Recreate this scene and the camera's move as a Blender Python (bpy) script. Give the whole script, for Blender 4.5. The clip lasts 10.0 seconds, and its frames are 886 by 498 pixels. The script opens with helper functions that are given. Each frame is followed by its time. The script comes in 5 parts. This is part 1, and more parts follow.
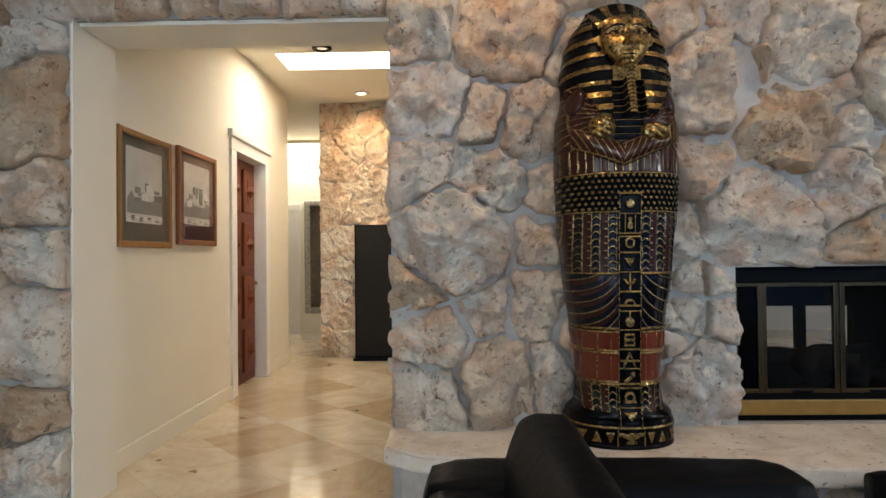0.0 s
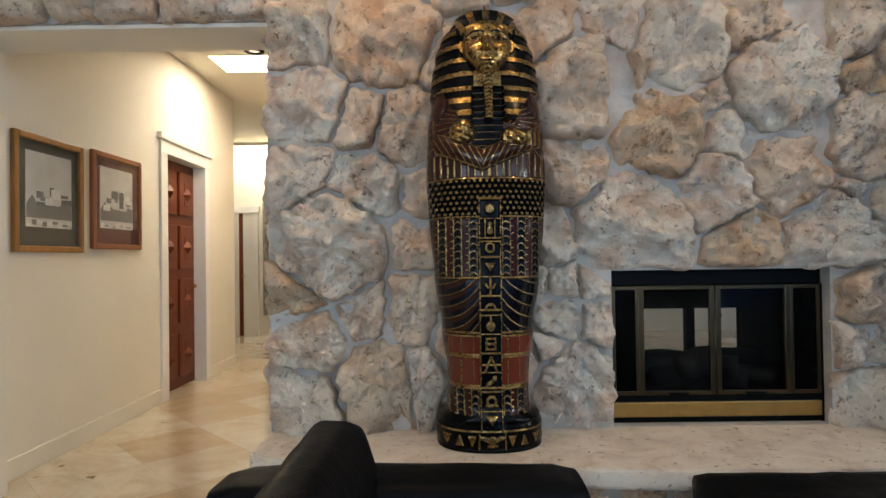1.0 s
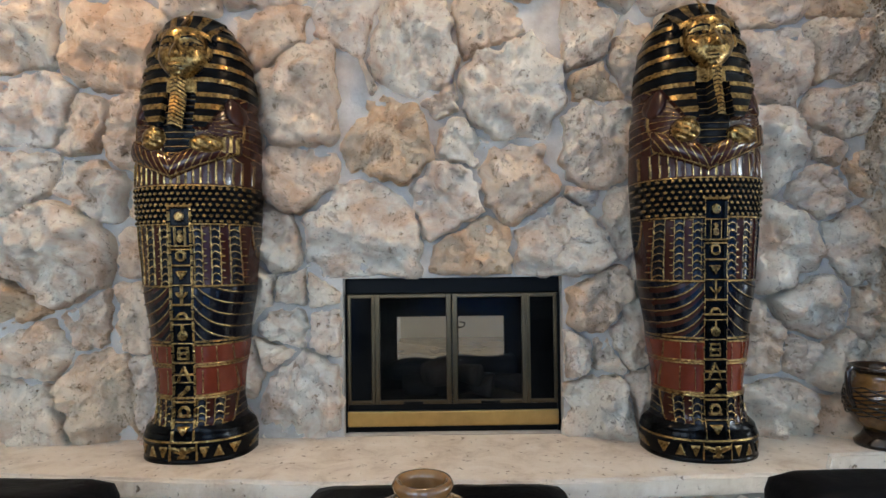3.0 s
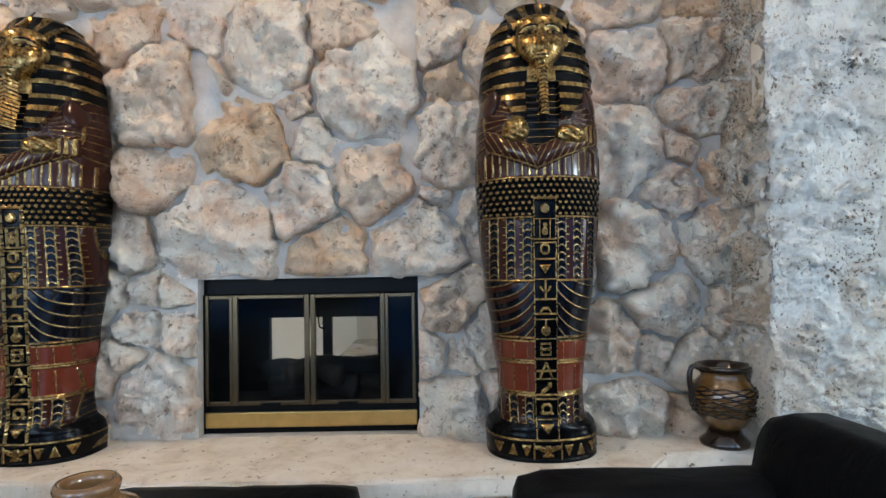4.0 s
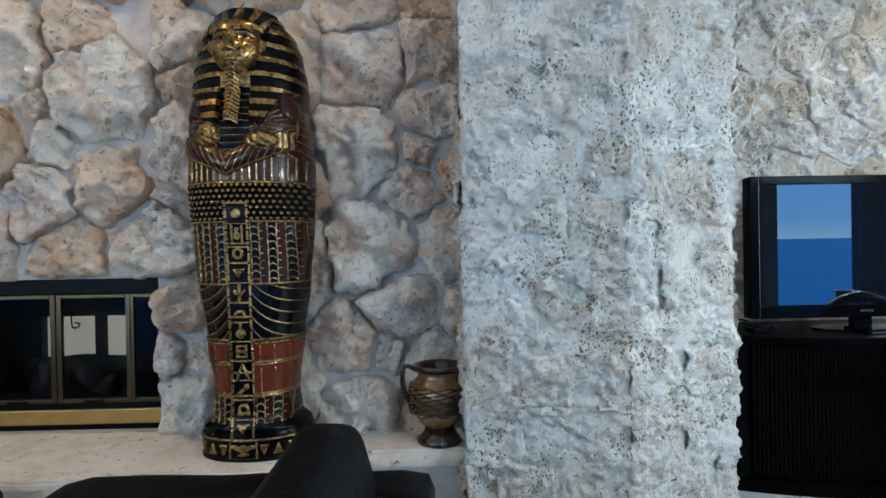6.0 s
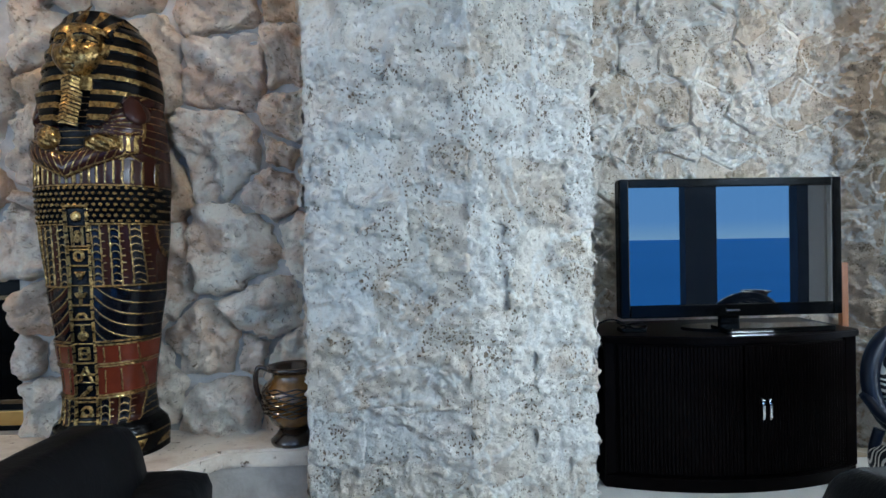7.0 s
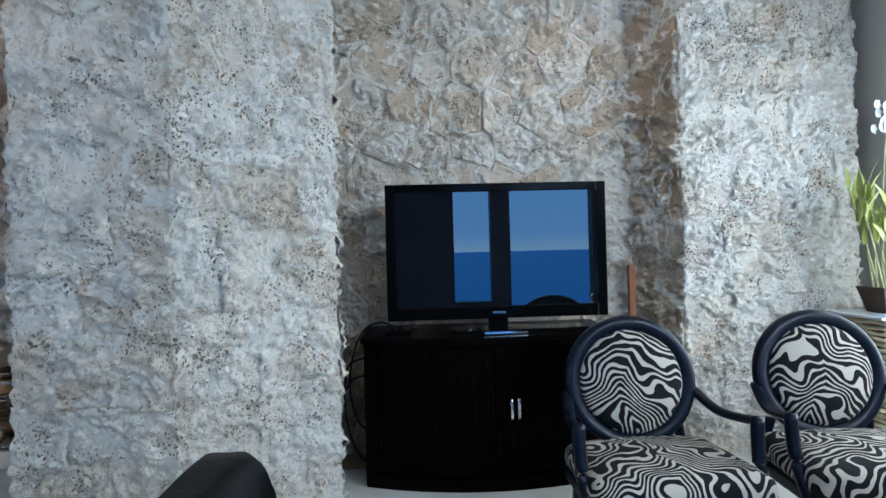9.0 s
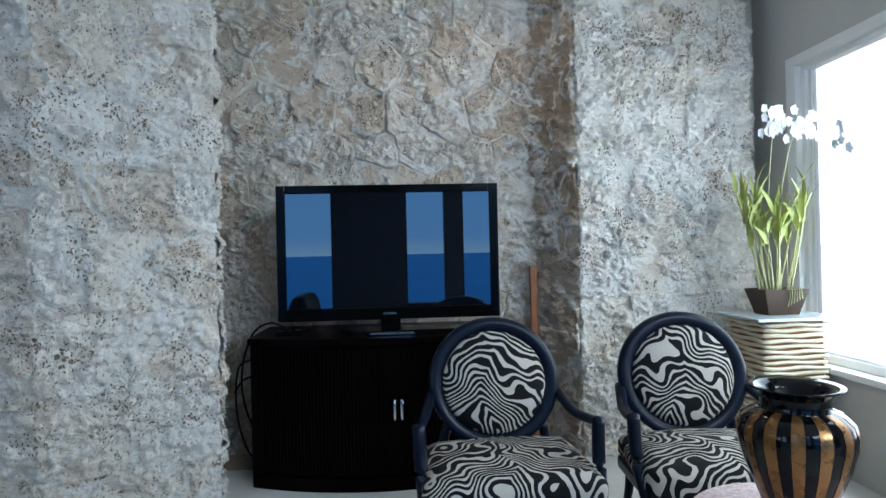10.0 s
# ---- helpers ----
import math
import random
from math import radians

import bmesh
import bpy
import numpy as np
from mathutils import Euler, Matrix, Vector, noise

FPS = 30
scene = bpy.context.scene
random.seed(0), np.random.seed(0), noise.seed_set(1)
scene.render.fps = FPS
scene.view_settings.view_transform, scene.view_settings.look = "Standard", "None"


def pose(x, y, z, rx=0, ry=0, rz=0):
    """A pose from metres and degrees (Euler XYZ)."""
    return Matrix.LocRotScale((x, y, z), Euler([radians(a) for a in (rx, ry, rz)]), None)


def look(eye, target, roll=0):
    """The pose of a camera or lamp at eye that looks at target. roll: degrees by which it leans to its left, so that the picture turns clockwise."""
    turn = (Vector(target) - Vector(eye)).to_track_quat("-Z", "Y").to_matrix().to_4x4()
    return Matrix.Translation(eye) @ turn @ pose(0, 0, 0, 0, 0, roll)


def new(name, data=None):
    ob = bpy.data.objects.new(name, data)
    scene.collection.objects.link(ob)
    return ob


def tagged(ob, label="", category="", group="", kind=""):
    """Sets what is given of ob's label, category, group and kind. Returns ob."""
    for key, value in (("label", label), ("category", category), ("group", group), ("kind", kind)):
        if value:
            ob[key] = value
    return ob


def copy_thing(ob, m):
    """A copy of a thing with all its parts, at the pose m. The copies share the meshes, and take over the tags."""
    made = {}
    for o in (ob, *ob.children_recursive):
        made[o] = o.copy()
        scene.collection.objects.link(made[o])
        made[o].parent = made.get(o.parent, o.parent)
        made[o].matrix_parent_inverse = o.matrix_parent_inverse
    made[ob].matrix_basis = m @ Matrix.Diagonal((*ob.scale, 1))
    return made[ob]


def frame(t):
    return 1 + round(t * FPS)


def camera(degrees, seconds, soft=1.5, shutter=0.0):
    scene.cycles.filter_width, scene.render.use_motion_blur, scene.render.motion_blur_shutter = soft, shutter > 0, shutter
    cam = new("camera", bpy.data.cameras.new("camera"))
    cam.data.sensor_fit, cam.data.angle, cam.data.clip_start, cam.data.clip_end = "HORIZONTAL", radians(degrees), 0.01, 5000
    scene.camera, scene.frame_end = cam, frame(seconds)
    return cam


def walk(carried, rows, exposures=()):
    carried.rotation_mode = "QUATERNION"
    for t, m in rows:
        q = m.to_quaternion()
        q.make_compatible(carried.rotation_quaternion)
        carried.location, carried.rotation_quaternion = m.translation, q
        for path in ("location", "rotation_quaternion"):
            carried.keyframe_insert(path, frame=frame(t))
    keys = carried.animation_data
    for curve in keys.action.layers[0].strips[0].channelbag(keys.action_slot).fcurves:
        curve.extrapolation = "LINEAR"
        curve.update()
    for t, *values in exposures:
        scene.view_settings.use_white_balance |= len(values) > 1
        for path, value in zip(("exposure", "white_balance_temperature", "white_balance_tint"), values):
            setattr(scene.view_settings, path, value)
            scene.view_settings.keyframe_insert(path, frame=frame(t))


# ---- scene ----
cam = camera(74.0, 10.0)
PATH = [
    (0, (-1.973, -3.018, 1.318), (-2.008, -1.019, 1.344), -0.6),
    (0.5, (-1.702, -3.013, 1.317), (-1.724, -1.013, 1.345), -0.7),
    (1, (-1.391, -3.022, 1.332), (-1.4, -1.022, 1.359), -0.8),
    (1.5, (-1.08, -3.019, 1.333), (-1.083, -1.019, 1.366), -0.7),
    (2, (-0.718, -3.007, 1.342), (-0.711, -1.007, 1.375), -0.8),
    (2.5, (-0.405, -2.992, 1.347), (-0.395, -0.992, 1.383), -0.7),
    (3.8, (0.528, -3.006, 1.323), (0.545, -1.006, 1.362), -0.8),
    (4, (0.66, -3.001, 1.327), (0.68, -1.002, 1.367), -0.9),
    (4.5, (0.959, -3.012, 1.366), (0.984, -1.012, 1.384), -1.0),
    (5, (1.28, -3.021, 1.401), (1.309, -1.022, 1.389), -1.1),
    (5.5, (1.635, -3.039, 1.395), (1.655, -1.039, 1.379), -1.1),
    (7, (2.598, -3.117, 1.398), (2.683, -1.119, 1.377), -1.1),
    (7.5, (2.932, -3.16, 1.386), (3.018, -1.161, 1.376), -1.3),
    (8, (3.257, -3.176, 1.389), (3.356, -1.179, 1.376), -1.2),
    (8.5, (3.57, -3.208, 1.379), (3.676, -1.211, 1.368), -1.3),
    (9, (3.93, -3.246, 1.342), (4.032, -1.249, 1.351), -1.5),
    (9.5, (4.233, -3.271, 1.339), (4.347, -1.274, 1.349), -1.4),
    (10, (4.533, -3.297, 1.33), (4.661, -1.302, 1.341), -1.3),
]
walk(cam, [(t, look(eye, target, roll)) for t, eye, target, roll in PATH],
     [(0, 0.75, 7300, 10), (1.0, 0.78, 7300, 9), (2.0, 1.05, 7200, 9), (2.5, 1.2, 7150, 9), (4.5, 1.42, 6550, 6), (5.5, 1.08, 6300, 5), (7.0, 1.0, 6300, 6), (8.5, 0.86, 6350, 7), (10.0, 0.4, 6300, 7)])

# ---- world, sun and large lights ----
world = bpy.data.worlds.new("sky")
scene.world = world
world.use_nodes = True
wn = world.node_tree.nodes
sky = wn.new("ShaderNodeTexSky")
sky.sky_type, sky.sun_disc = "NISHITA", False
sky.sun_elevation, sky.sun_rotation = radians(48), radians(-15)
wn["Background"].inputs["Strength"].default_value = 0.10
world.node_tree.links.new(sky.outputs["Color"], wn["Background"].inputs["Color"])


def lamp(name, kind, m, energy, colour, size=0.2, size_y=0.0, spot=None, angle=None):
    data = bpy.data.lights.new(name, kind)
    data.energy, data.color = energy, colour
    if kind == "AREA":
        data.size = size
        if size_y:
            data.shape, data.size_y = "RECTANGLE", size_y
    if kind == "SPOT":
        data.spot_size, data.spot_blend, data.shadow_soft_size = radians(spot), 0.7, size
    if kind == "SUN":
        data.angle = radians(angle)
    ob = new(name, data)
    ob.matrix_world = m
    return ob


# the sun stands behind the fireplace wall, so the sea windows get sky light alone
lamp("sun", "SUN", look((1.5, 7, 8), (0, 0, 0)), 3.0, (1.0, 0.95, 0.88), angle=0.5)
DAY, WARM = (0.72, 0.86, 1.0), (1.0, 0.72, 0.45)
# daylight in the openings of the sea windows and of the side window
# the three on the left are unseen, added to brighten the stones there
for wx, ww in ((-4.3, 1.3), (-2.0, 1.3), (0.3, 1.2)):
    lamp("sea_side_light", "AREA", look((wx, -5.26, 1.9), (wx + 0.3, 0, 0.6)), (21 if wx < -1 else 12) * ww, DAY, ww, 2.1)
for wx, ww, we in ((2.85, 0.9, 5), (4.91, 0.5, 3), (6.15, 1.2, 22), (7.95, 1.2, 94)):
    lamp("sea_side_light", "AREA", look((wx, -5.26, 2.85), (wx - 2.2, 0, 0.8)), we * ww, DAY, ww, 0.7)
lamp("side_window_light", "AREA", look((6.98, -0.75, 1.53), (2.0, -0.7, 1.2)), 46, DAY, 1.7, 1.7)
# warm recessed ceiling lamps over the hearth and the alcove
for lx, ly, le in ((-1.9, -1.1, 32), (0.0, -1.2, 20), (1.5, -1.1, 13), (5.1, 0.2, 9)):
    lamp("recessed_lamp", "SPOT", look((lx, ly, 3.41), (lx - 0.1, 0.0, 1.0)), le, WARM, 0.08, spot=120)
# skylights of the hall
lamp("skylight_light", "AREA", look((-3.12, 3.1, 3.46), (-3.12, 3.1, 0)), 30, (1.0, 0.93, 0.82), 1.2, 0.46)
lamp("skylight_light", "AREA", look((-4.6, 6.75, 3.3), (-4.6, 6.9, 0)), 24, (1.0, 0.95, 0.86), 0.9, 0.9)
# unseen lamp added to brighten the room behind the firebox
lamp("back_room_fill_light", "AREA", look((0.2, 2.3, 3.2), (0.2, 2.3, 0)), 14, (1.0, 0.96, 0.9), 1.5, 1.0)

# ---- materials ----
def mat(name):
    m = bpy.data.materials.new(name)
    m.use_nodes = True
    t = m.node_tree
    return m, t, t.nodes["Principled BSDF"]


def node(t, kind, props=None, **inputs):
    n = t.nodes.new(kind)
    for k, v in (props or {}).items():
        if k == "operation":
            n.operation = v
        elif k == "blend":
            n.data_type, n.blend_type = "RGBA", v
        elif k == "feature":
            n.feature = v
    for k, v in inputs.items():
        put(t, n, k.replace("_", " "), v)
    return n


def put(t, n, key, v):
    sock = n.inputs[int(key[1:])] if key[0] == "i" and key[1:].isdigit() else n.inputs[key]
    if isinstance(v, bpy.types.NodeSocket):
        t.links.new(v, sock)
    else:
        sock.default_value = v


def coords(t, scale=1.0, kind="Object"):
    c = t.nodes.new("ShaderNodeTexCoord")
    return c.outputs[kind]


def ramp(t, fac, stops, constant=False):
    r = t.nodes.new("ShaderNodeValToRGB")
    if constant:
        r.color_ramp.interpolation = "CONSTANT"
    els = r.color_ramp.elements
    while len(els) < len(stops):
        els.new(0.5)
    for e, (p, c) in zip(els, stops):
        e.position = p
        e.color = (*c, 1) if len(c) == 3 else c
    t.links.new(fac, r.inputs["Fac"])
    return r.outputs["Color"]


def tex_noise(t, vec, scale, detail=6, rough=0.6, distort=0.0):
    n = t.nodes.new("ShaderNodeTexNoise")
    t.links.new(vec, n.inputs["Vector"])
    n.inputs["Scale"].default_value, n.inputs["Detail"].default_value = scale, detail
    n.inputs["Roughness"].default_value, n.inputs["Distortion"].default_value = rough, distort
    return n.outputs["Fac"]


def tex_voronoi(t, vec, scale, feature="F1", randomness=1.0):
    n = t.nodes.new("ShaderNodeTexVoronoi")
    n.feature = feature
    t.links.new(vec, n.inputs["Vector"])
    n.inputs["Scale"].default_value = scale
    n.inputs["Randomness"].default_value = randomness
    return n.outputs["Distance"]


def mixc(t, fac, a, b, blend="MIX"):
    n = t.nodes.new("ShaderNodeMix")
    n.data_type, n.blend_type = "RGBA", blend
    for i, v in ((0, fac), (6, a), (7, b)):
        if isinstance(v, bpy.types.NodeSocket):
            t.links.new(v, n.inputs[i])
        else:
            n.inputs[i].default_value = v if i == 0 else (*v, 1)
    return n.outputs[2]


def calc(t, op, a, b=0.0, c=0.0):
    n = t.nodes.new("ShaderNodeMath")
    n.operation = op
    for i, v in enumerate((a, b, c)):
        if isinstance(v, bpy.types.NodeSocket):
            t.links.new(v, n.inputs[i])
        else:
            n.inputs[i].default_value = v
    return n.outputs[0]


def bump(t, height, strength=0.5, distance=0.01, normal=None):
    n = t.nodes.new("ShaderNodeBump")
    n.inputs["Strength"].default_value, n.inputs["Distance"].default_value = strength, distance
    t.links.new(height, n.inputs["Height"])
    if normal is not None:
        t.links.new(normal, n.inputs["Normal"])
    return n.outputs["Normal"]


def set_bsdf(t, b, colour=None, rough=None, metal=0.0, normal=None, coat=0.0, spec=None):
    for key, v in (("Base Color", colour), ("Roughness", rough), ("Metallic", metal), ("Normal", normal), ("Coat Weight", coat), ("Specular IOR Level", spec)):
        if v is None:
            continue
        if isinstance(v, bpy.types.NodeSocket):
            t.links.new(v, b.inputs[key])
        else:
            b.inputs[key].default_value = (*v, 1) if isinstance(v, tuple) else v


def object_random(t):
    return t.nodes.new("ShaderNodeObjectInfo").outputs["Random"]


def position(t):
    return t.nodes.new("ShaderNodeNewGeometry").outputs["Position"]


def field_stone():
    m, t, b = mat("field_stone")
    p = position(t)
    rnd = object_random(t)
    pale = ramp(t, rnd, [(0.0, (0.88, 0.79, 0.66)), (0.35, (0.90, 0.80, 0.66)), (0.6, (0.86, 0.68, 0.51)), (0.75, (0.90, 0.83, 0.73)), (0.9, (0.80, 0.62, 0.44)), (1.0, (0.66, 0.50, 0.34))])
    rust = ramp(t, tex_noise(t, p, 3.8, 9, 0.68, 0.6), [(0.44, (0, 0, 0)), (0.62, (1, 1, 1))])
    col = mixc(t, calc(t, "MULTIPLY", rust, 0.6), pale, (0.62, 0.33, 0.17))
    grime = ramp(t, tex_noise(t, p, 11.0, 8, 0.7), [(0.34, (0.36, 0.25, 0.17)), (0.43, (1, 1, 1))])
    col = mixc(t, 0.7, col, grime, "MULTIPLY")
    # pits are tinted as well as bumped, so some of their shade is colour
    pores = ramp(t, tex_noise(t, p, 38.0, 6, 0.7, 0.8), [(0.33, (0.36, 0.27, 0.19)), (0.42, (1, 1, 1))])
    mask = ramp(t, tex_noise(t, p, 6.0, 3), [(0.38, (0, 0, 0)), (0.50, (1, 1, 1))])
    col = mixc(t, mask, col, mixc(t, 1.0, col, pores, "MULTIPLY"))
    h0 = bump(t, calc(t, "ABSOLUTE", calc(t, "SUBTRACT", tex_noise(t, p, 7.0, 6, 0.6, 0.6), 0.5)), 1.0, 0.06)
    h1 = bump(t, tex_noise(t, p, 20.0, 12, 0.70, 0.5), 1.0, 0.04, h0)
    h2 = bump(t, pores, 1.0, 0.014, h1)
    h2 = bump(t, tex_noise(t, p, 75.0, 6, 0.7), 0.8, 0.008, h2)
    set_bsdf(t, b, col, 0.9, 0, h2, spec=0.15)
    return m


def coral_stone(name, stops, stain):
    m, t, b = mat(name)
    p = position(t)
    rnd = object_random(t)
    pale = ramp(t, rnd, stops)
    tan = ramp(t, tex_noise(t, p, 4.0, 7, 0.66, 0.6), [(0.46, (0, 0, 0)), (0.68, (1, 1, 1))])
    col = mixc(t, calc(t, "MULTIPLY", tan, stain), pale, (0.54, 0.39, 0.26))
    # small dark holes that gather in patches, stretched a little along the bed
    warp = t.nodes.new("ShaderNodeTexNoise")
    t.links.new(p, warp.inputs["Vector"])
    warp.inputs["Scale"].default_value, warp.inputs["Detail"].default_value = 24.0, 3.0
    off = node(t, "ShaderNodeVectorMath", {"operation": "SCALE"}, i0=warp.outputs["Color"])
    off.inputs["Scale"].default_value = 0.035
    q = node(t, "ShaderNodeVectorMath", {"operation": "ADD"}, i0=p, i1=off.outputs[0]).outputs[0]
    q = node(t, "ShaderNodeVectorMath", {"operation": "MULTIPLY"}, i0=q, i1=(1.0, 1.0, 0.72)).outputs[0]
    zones = tex_noise(t, p, 5.5, 5, 0.6)
    near = calc(t, "SUBTRACT", tex_voronoi(t, q, 62.0), calc(t, "MULTIPLY", calc(t, "SUBTRACT", zones, 0.53), 1.5))
    pit = ramp(t, near, [(0.14, (0, 0, 0)), (0.30, (1, 1, 1))])
    fine = ramp(t, tex_noise(t, q, 70.0, 4, 0.6, 0.4), [(0.33, (0, 0, 0)), (0.42, (1, 1, 1))])
    big = ramp(t, tex_noise(t, q, 15.0, 5, 0.6, 0.8), [(0.30, (0, 0, 0)), (0.36, (1, 1, 1))])
    holes = calc(t, "MULTIPLY", calc(t, "MULTIPLY", pit, big), calc(t, "ADD", calc(t, "MULTIPLY", fine, 0.55), 0.45))
    col = mixc(t, holes, (0.30, 0.22, 0.15), col)
    # smears of pale pointing dragged over the face
    vein = calc(t, "ABSOLUTE", calc(t, "SUBTRACT", tex_noise(t, p, 2.6, 4, 0.55, 0.7), 0.5))
    smear = ramp(t, vein, [(0.010, (1, 1, 1)), (0.036, (0, 0, 0))])
    col = mixc(t, calc(t, "MULTIPLY", smear, 0.85), col, (0.78, 0.74, 0.67))
    n0 = bump(t, calc(t, "ABSOLUTE", calc(t, "SUBTRACT", tex_noise(t, p, 8.5, 9, 0.68, 0.9), 0.5)), 1.0, 0.04)
    n1 = bump(t, tex_noise(t, p, 26.0, 8, 0.7, 0.6), 1.0, 0.018, n0)
    n2 = bump(t, holes, 1.0, 0.014, n1)
    set_bsdf(t, b, col, 0.92, 0, n2, spec=0.15)
    return m


def mottled(name, a, c, scale=4.0, rough=0.8, bump_s=0.2, fine=60.0, metal=0.0, spec=None, coat=0.0):
    m, t, b = mat(name)
    p = position(t)
    f = ramp(t, tex_noise(t, p, scale, 7, 0.62), [(0.3, a), (0.7, c)])
    r = calc(t, "ADD", calc(t, "MULTIPLY", tex_noise(t, p, scale * 5, 4), 0.2), rough - 0.1)
    set_bsdf(t, b, f, r, metal, bump(t, tex_noise(t, p, fine, 4), bump_s, 0.003), coat, spec)
    return m


def floor_marble():
    m, t, b = mat("polished_marble")
    p = position(t)
    br = t.nodes.new("ShaderNodeTexBrick")
    turn = node(t, "ShaderNodeVectorRotate", None, Vector=p, Angle=radians(45)).outputs[0]
    t.links.new(turn, br.inputs["Vector"])
    br.offset = 0.0
    for k, v in (("Scale", 1.0), ("Brick Width", 0.6), ("Row Height", 0.6), ("Mortar Size", 0.002), ("Bias", -0.1)):
        br.inputs[k].default_value = v
    br.inputs["Color1"].default_value, br.inputs["Color2"].default_value = (0.70, 0.62, 0.49, 1), (0.50, 0.38, 0.24, 1)
    br.inputs["Mortar"].default_value = (0.5, 0.43, 0.33, 1)
    vein = ramp(t, tex_noise(t, p, 2.2, 8, 0.7, 1.5), [(0.35, (0.72, 0.62, 0.5)), (0.6, (1, 1, 1))])
    col = mixc(t, 0.7, br.outputs["Color"], vein, "MULTIPLY")
    pit = ramp(t, tex_noise(t, p, 9.0, 2, 0.4), [(0.23, (0.35, 0.27, 0.18)), (0.27, (1, 1, 1))])
    col = mixc(t, 0.8, col, pit, "MULTIPLY")
    set_bsdf(t, b, col, calc(t, "ADD", calc(t, "MULTIPLY", tex_noise(t, p, 7.0), 0.10), 0.05), 0, None, 0.5)
    return m


def leather(name, c):
    m, t, b = mat(name)
    p = position(t)
    col = ramp(t, tex_noise(t, p, 7.0, 5), [(0.3, c), (0.8, tuple(v * 1.7 for v in c))])
    n1 = bump(t, tex_voronoi(t, p, 260.0), 0.25, 0.002)
    n2 = bump(t, tex_noise(t, p, 9.0, 4, 0.6, 1.0), 0.35, 0.012, n1)
    set_bsdf(t, b, col, calc(t, "ADD", calc(t, "MULTIPLY", tex_noise(t, p, 14.0), 0.2), 0.34), 0, n2, 0.0, 0.06)
    return m


def zebra():
    m, t, b = mat("zebra_fabric")
    p = coords(t)
    warp = t.nodes.new("ShaderNodeTexNoise")
    shift = node(t, "ShaderNodeVectorMath", {"operation": "ADD"}, i0=p, i1=node(t, "ShaderNodeCombineXYZ", None, X=calc(t, "MULTIPLY", object_random(t), 7.0)).outputs[0]).outputs[0]
    t.links.new(shift, warp.inputs["Vector"])
    warp.inputs["Scale"].default_value, warp.inputs["Detail"].default_value = 4.6, 1.2
    off = node(t, "ShaderNodeVectorMath", {"operation": "SUBTRACT"}, i0=warp.outputs["Color"], i1=(0.5, 0.5, 0.5)).outputs[0]
    far = node(t, "ShaderNodeVectorMath", {"operation": "SCALE"}, i0=off)
    far.inputs["Scale"].default_value = 0.36
    q = node(t, "ShaderNodeVectorMath", {"operation": "ADD"}, i0=p, i1=far.outputs[0]).outputs[0]
    s = node(t, "ShaderNodeSeparateXYZ", None, i0=q)
    # chevrons that rise to the middle and fall to the sides, then bend where the cloth is warped
    ax = calc(t, "ABSOLUTE", calc(t, "ADD", s.outputs[0], 0.05))
    v = calc(t, "ADD", calc(t, "ADD", s.outputs[2], calc(t, "MULTIPLY", s.outputs[1], 0.9)), calc(t, "MULTIPLY", ax, 0.85))
    edge = calc(t, "MULTIPLY", calc(t, "SUBTRACT", tex_noise(t, shift, 15.0, 2), 0.5), 2.6)
    w = calc(t, "ADD", calc(t, "MULTIPLY", calc(t, "SINE", calc(t, "ADD", calc(t, "MULTIPLY", v, 134.0), edge)), 0.5), calc(t, "ADD", 0.5, calc(t, "MULTIPLY", calc(t, "SUBTRACT", tex_noise(t, shift, 11.0, 2), 0.5), 0.9)))
    col = ramp(t, w, [(0.63, (0.003, 0.003, 0.004)), (0.70, (0.40, 0.36, 0.31))])
    weave = tex_noise(t, p, 300.0, 2)
    set_bsdf(t, b, col, 0.85, 0, bump(t, weave, 0.3, 0.002), spec=0.2)
    return m


def glass_pane(name, tint=(1, 1, 1), rough=0.0):
    m, t, b = mat(name)
    set_bsdf(t, b, tint, rough)
    b.inputs["Transmission Weight"].default_value = 1.0
    b.inputs["IOR"].default_value = 1.3
    return m


def plain(name, c, rough=0.5, metal=0.0, coat=0.0, spec=None):
    m, t, b = mat(name)
    p = position(t)
    col = ramp(t, tex_noise(t, p, 18.0, 5), [(0.25, tuple(v * 0.85 for v in c)), (0.75, tuple(min(1, v * 1.1) for v in c))])
    set_bsdf(t, b, col, calc(t, "ADD", calc(t, "MULTIPLY", tex_noise(t, p, 30.0), 0.12), rough - 0.06), metal, None, coat, spec)
    return m


def glow(name, c, power):
    m, t, b = mat(name)
    set_bsdf(t, b, c, 0.5)
    b.inputs["Emission Color"].default_value, b.inputs["Emission Strength"].default_value = (*c, 1), power
    return m


def wood(name, a, c, rough=0.4, scale=1.0):
    m, t, b = mat(name)
    p = coords(t)
    st = node(t, "ShaderNodeVectorMath", {"operation": "MULTIPLY"}, i0=p, i1=(14 * scale, 14 * scale, 1.4 * scale)).outputs[0]
    g = tex_noise(t, st, 3.0, 8, 0.65, 0.6)
    set_bsdf(t, b, ramp(t, g, [(0.3, a), (0.7, c)]), rough, 0, bump(t, g, 0.2, 0.002), 0.0, 0.22)
    return m


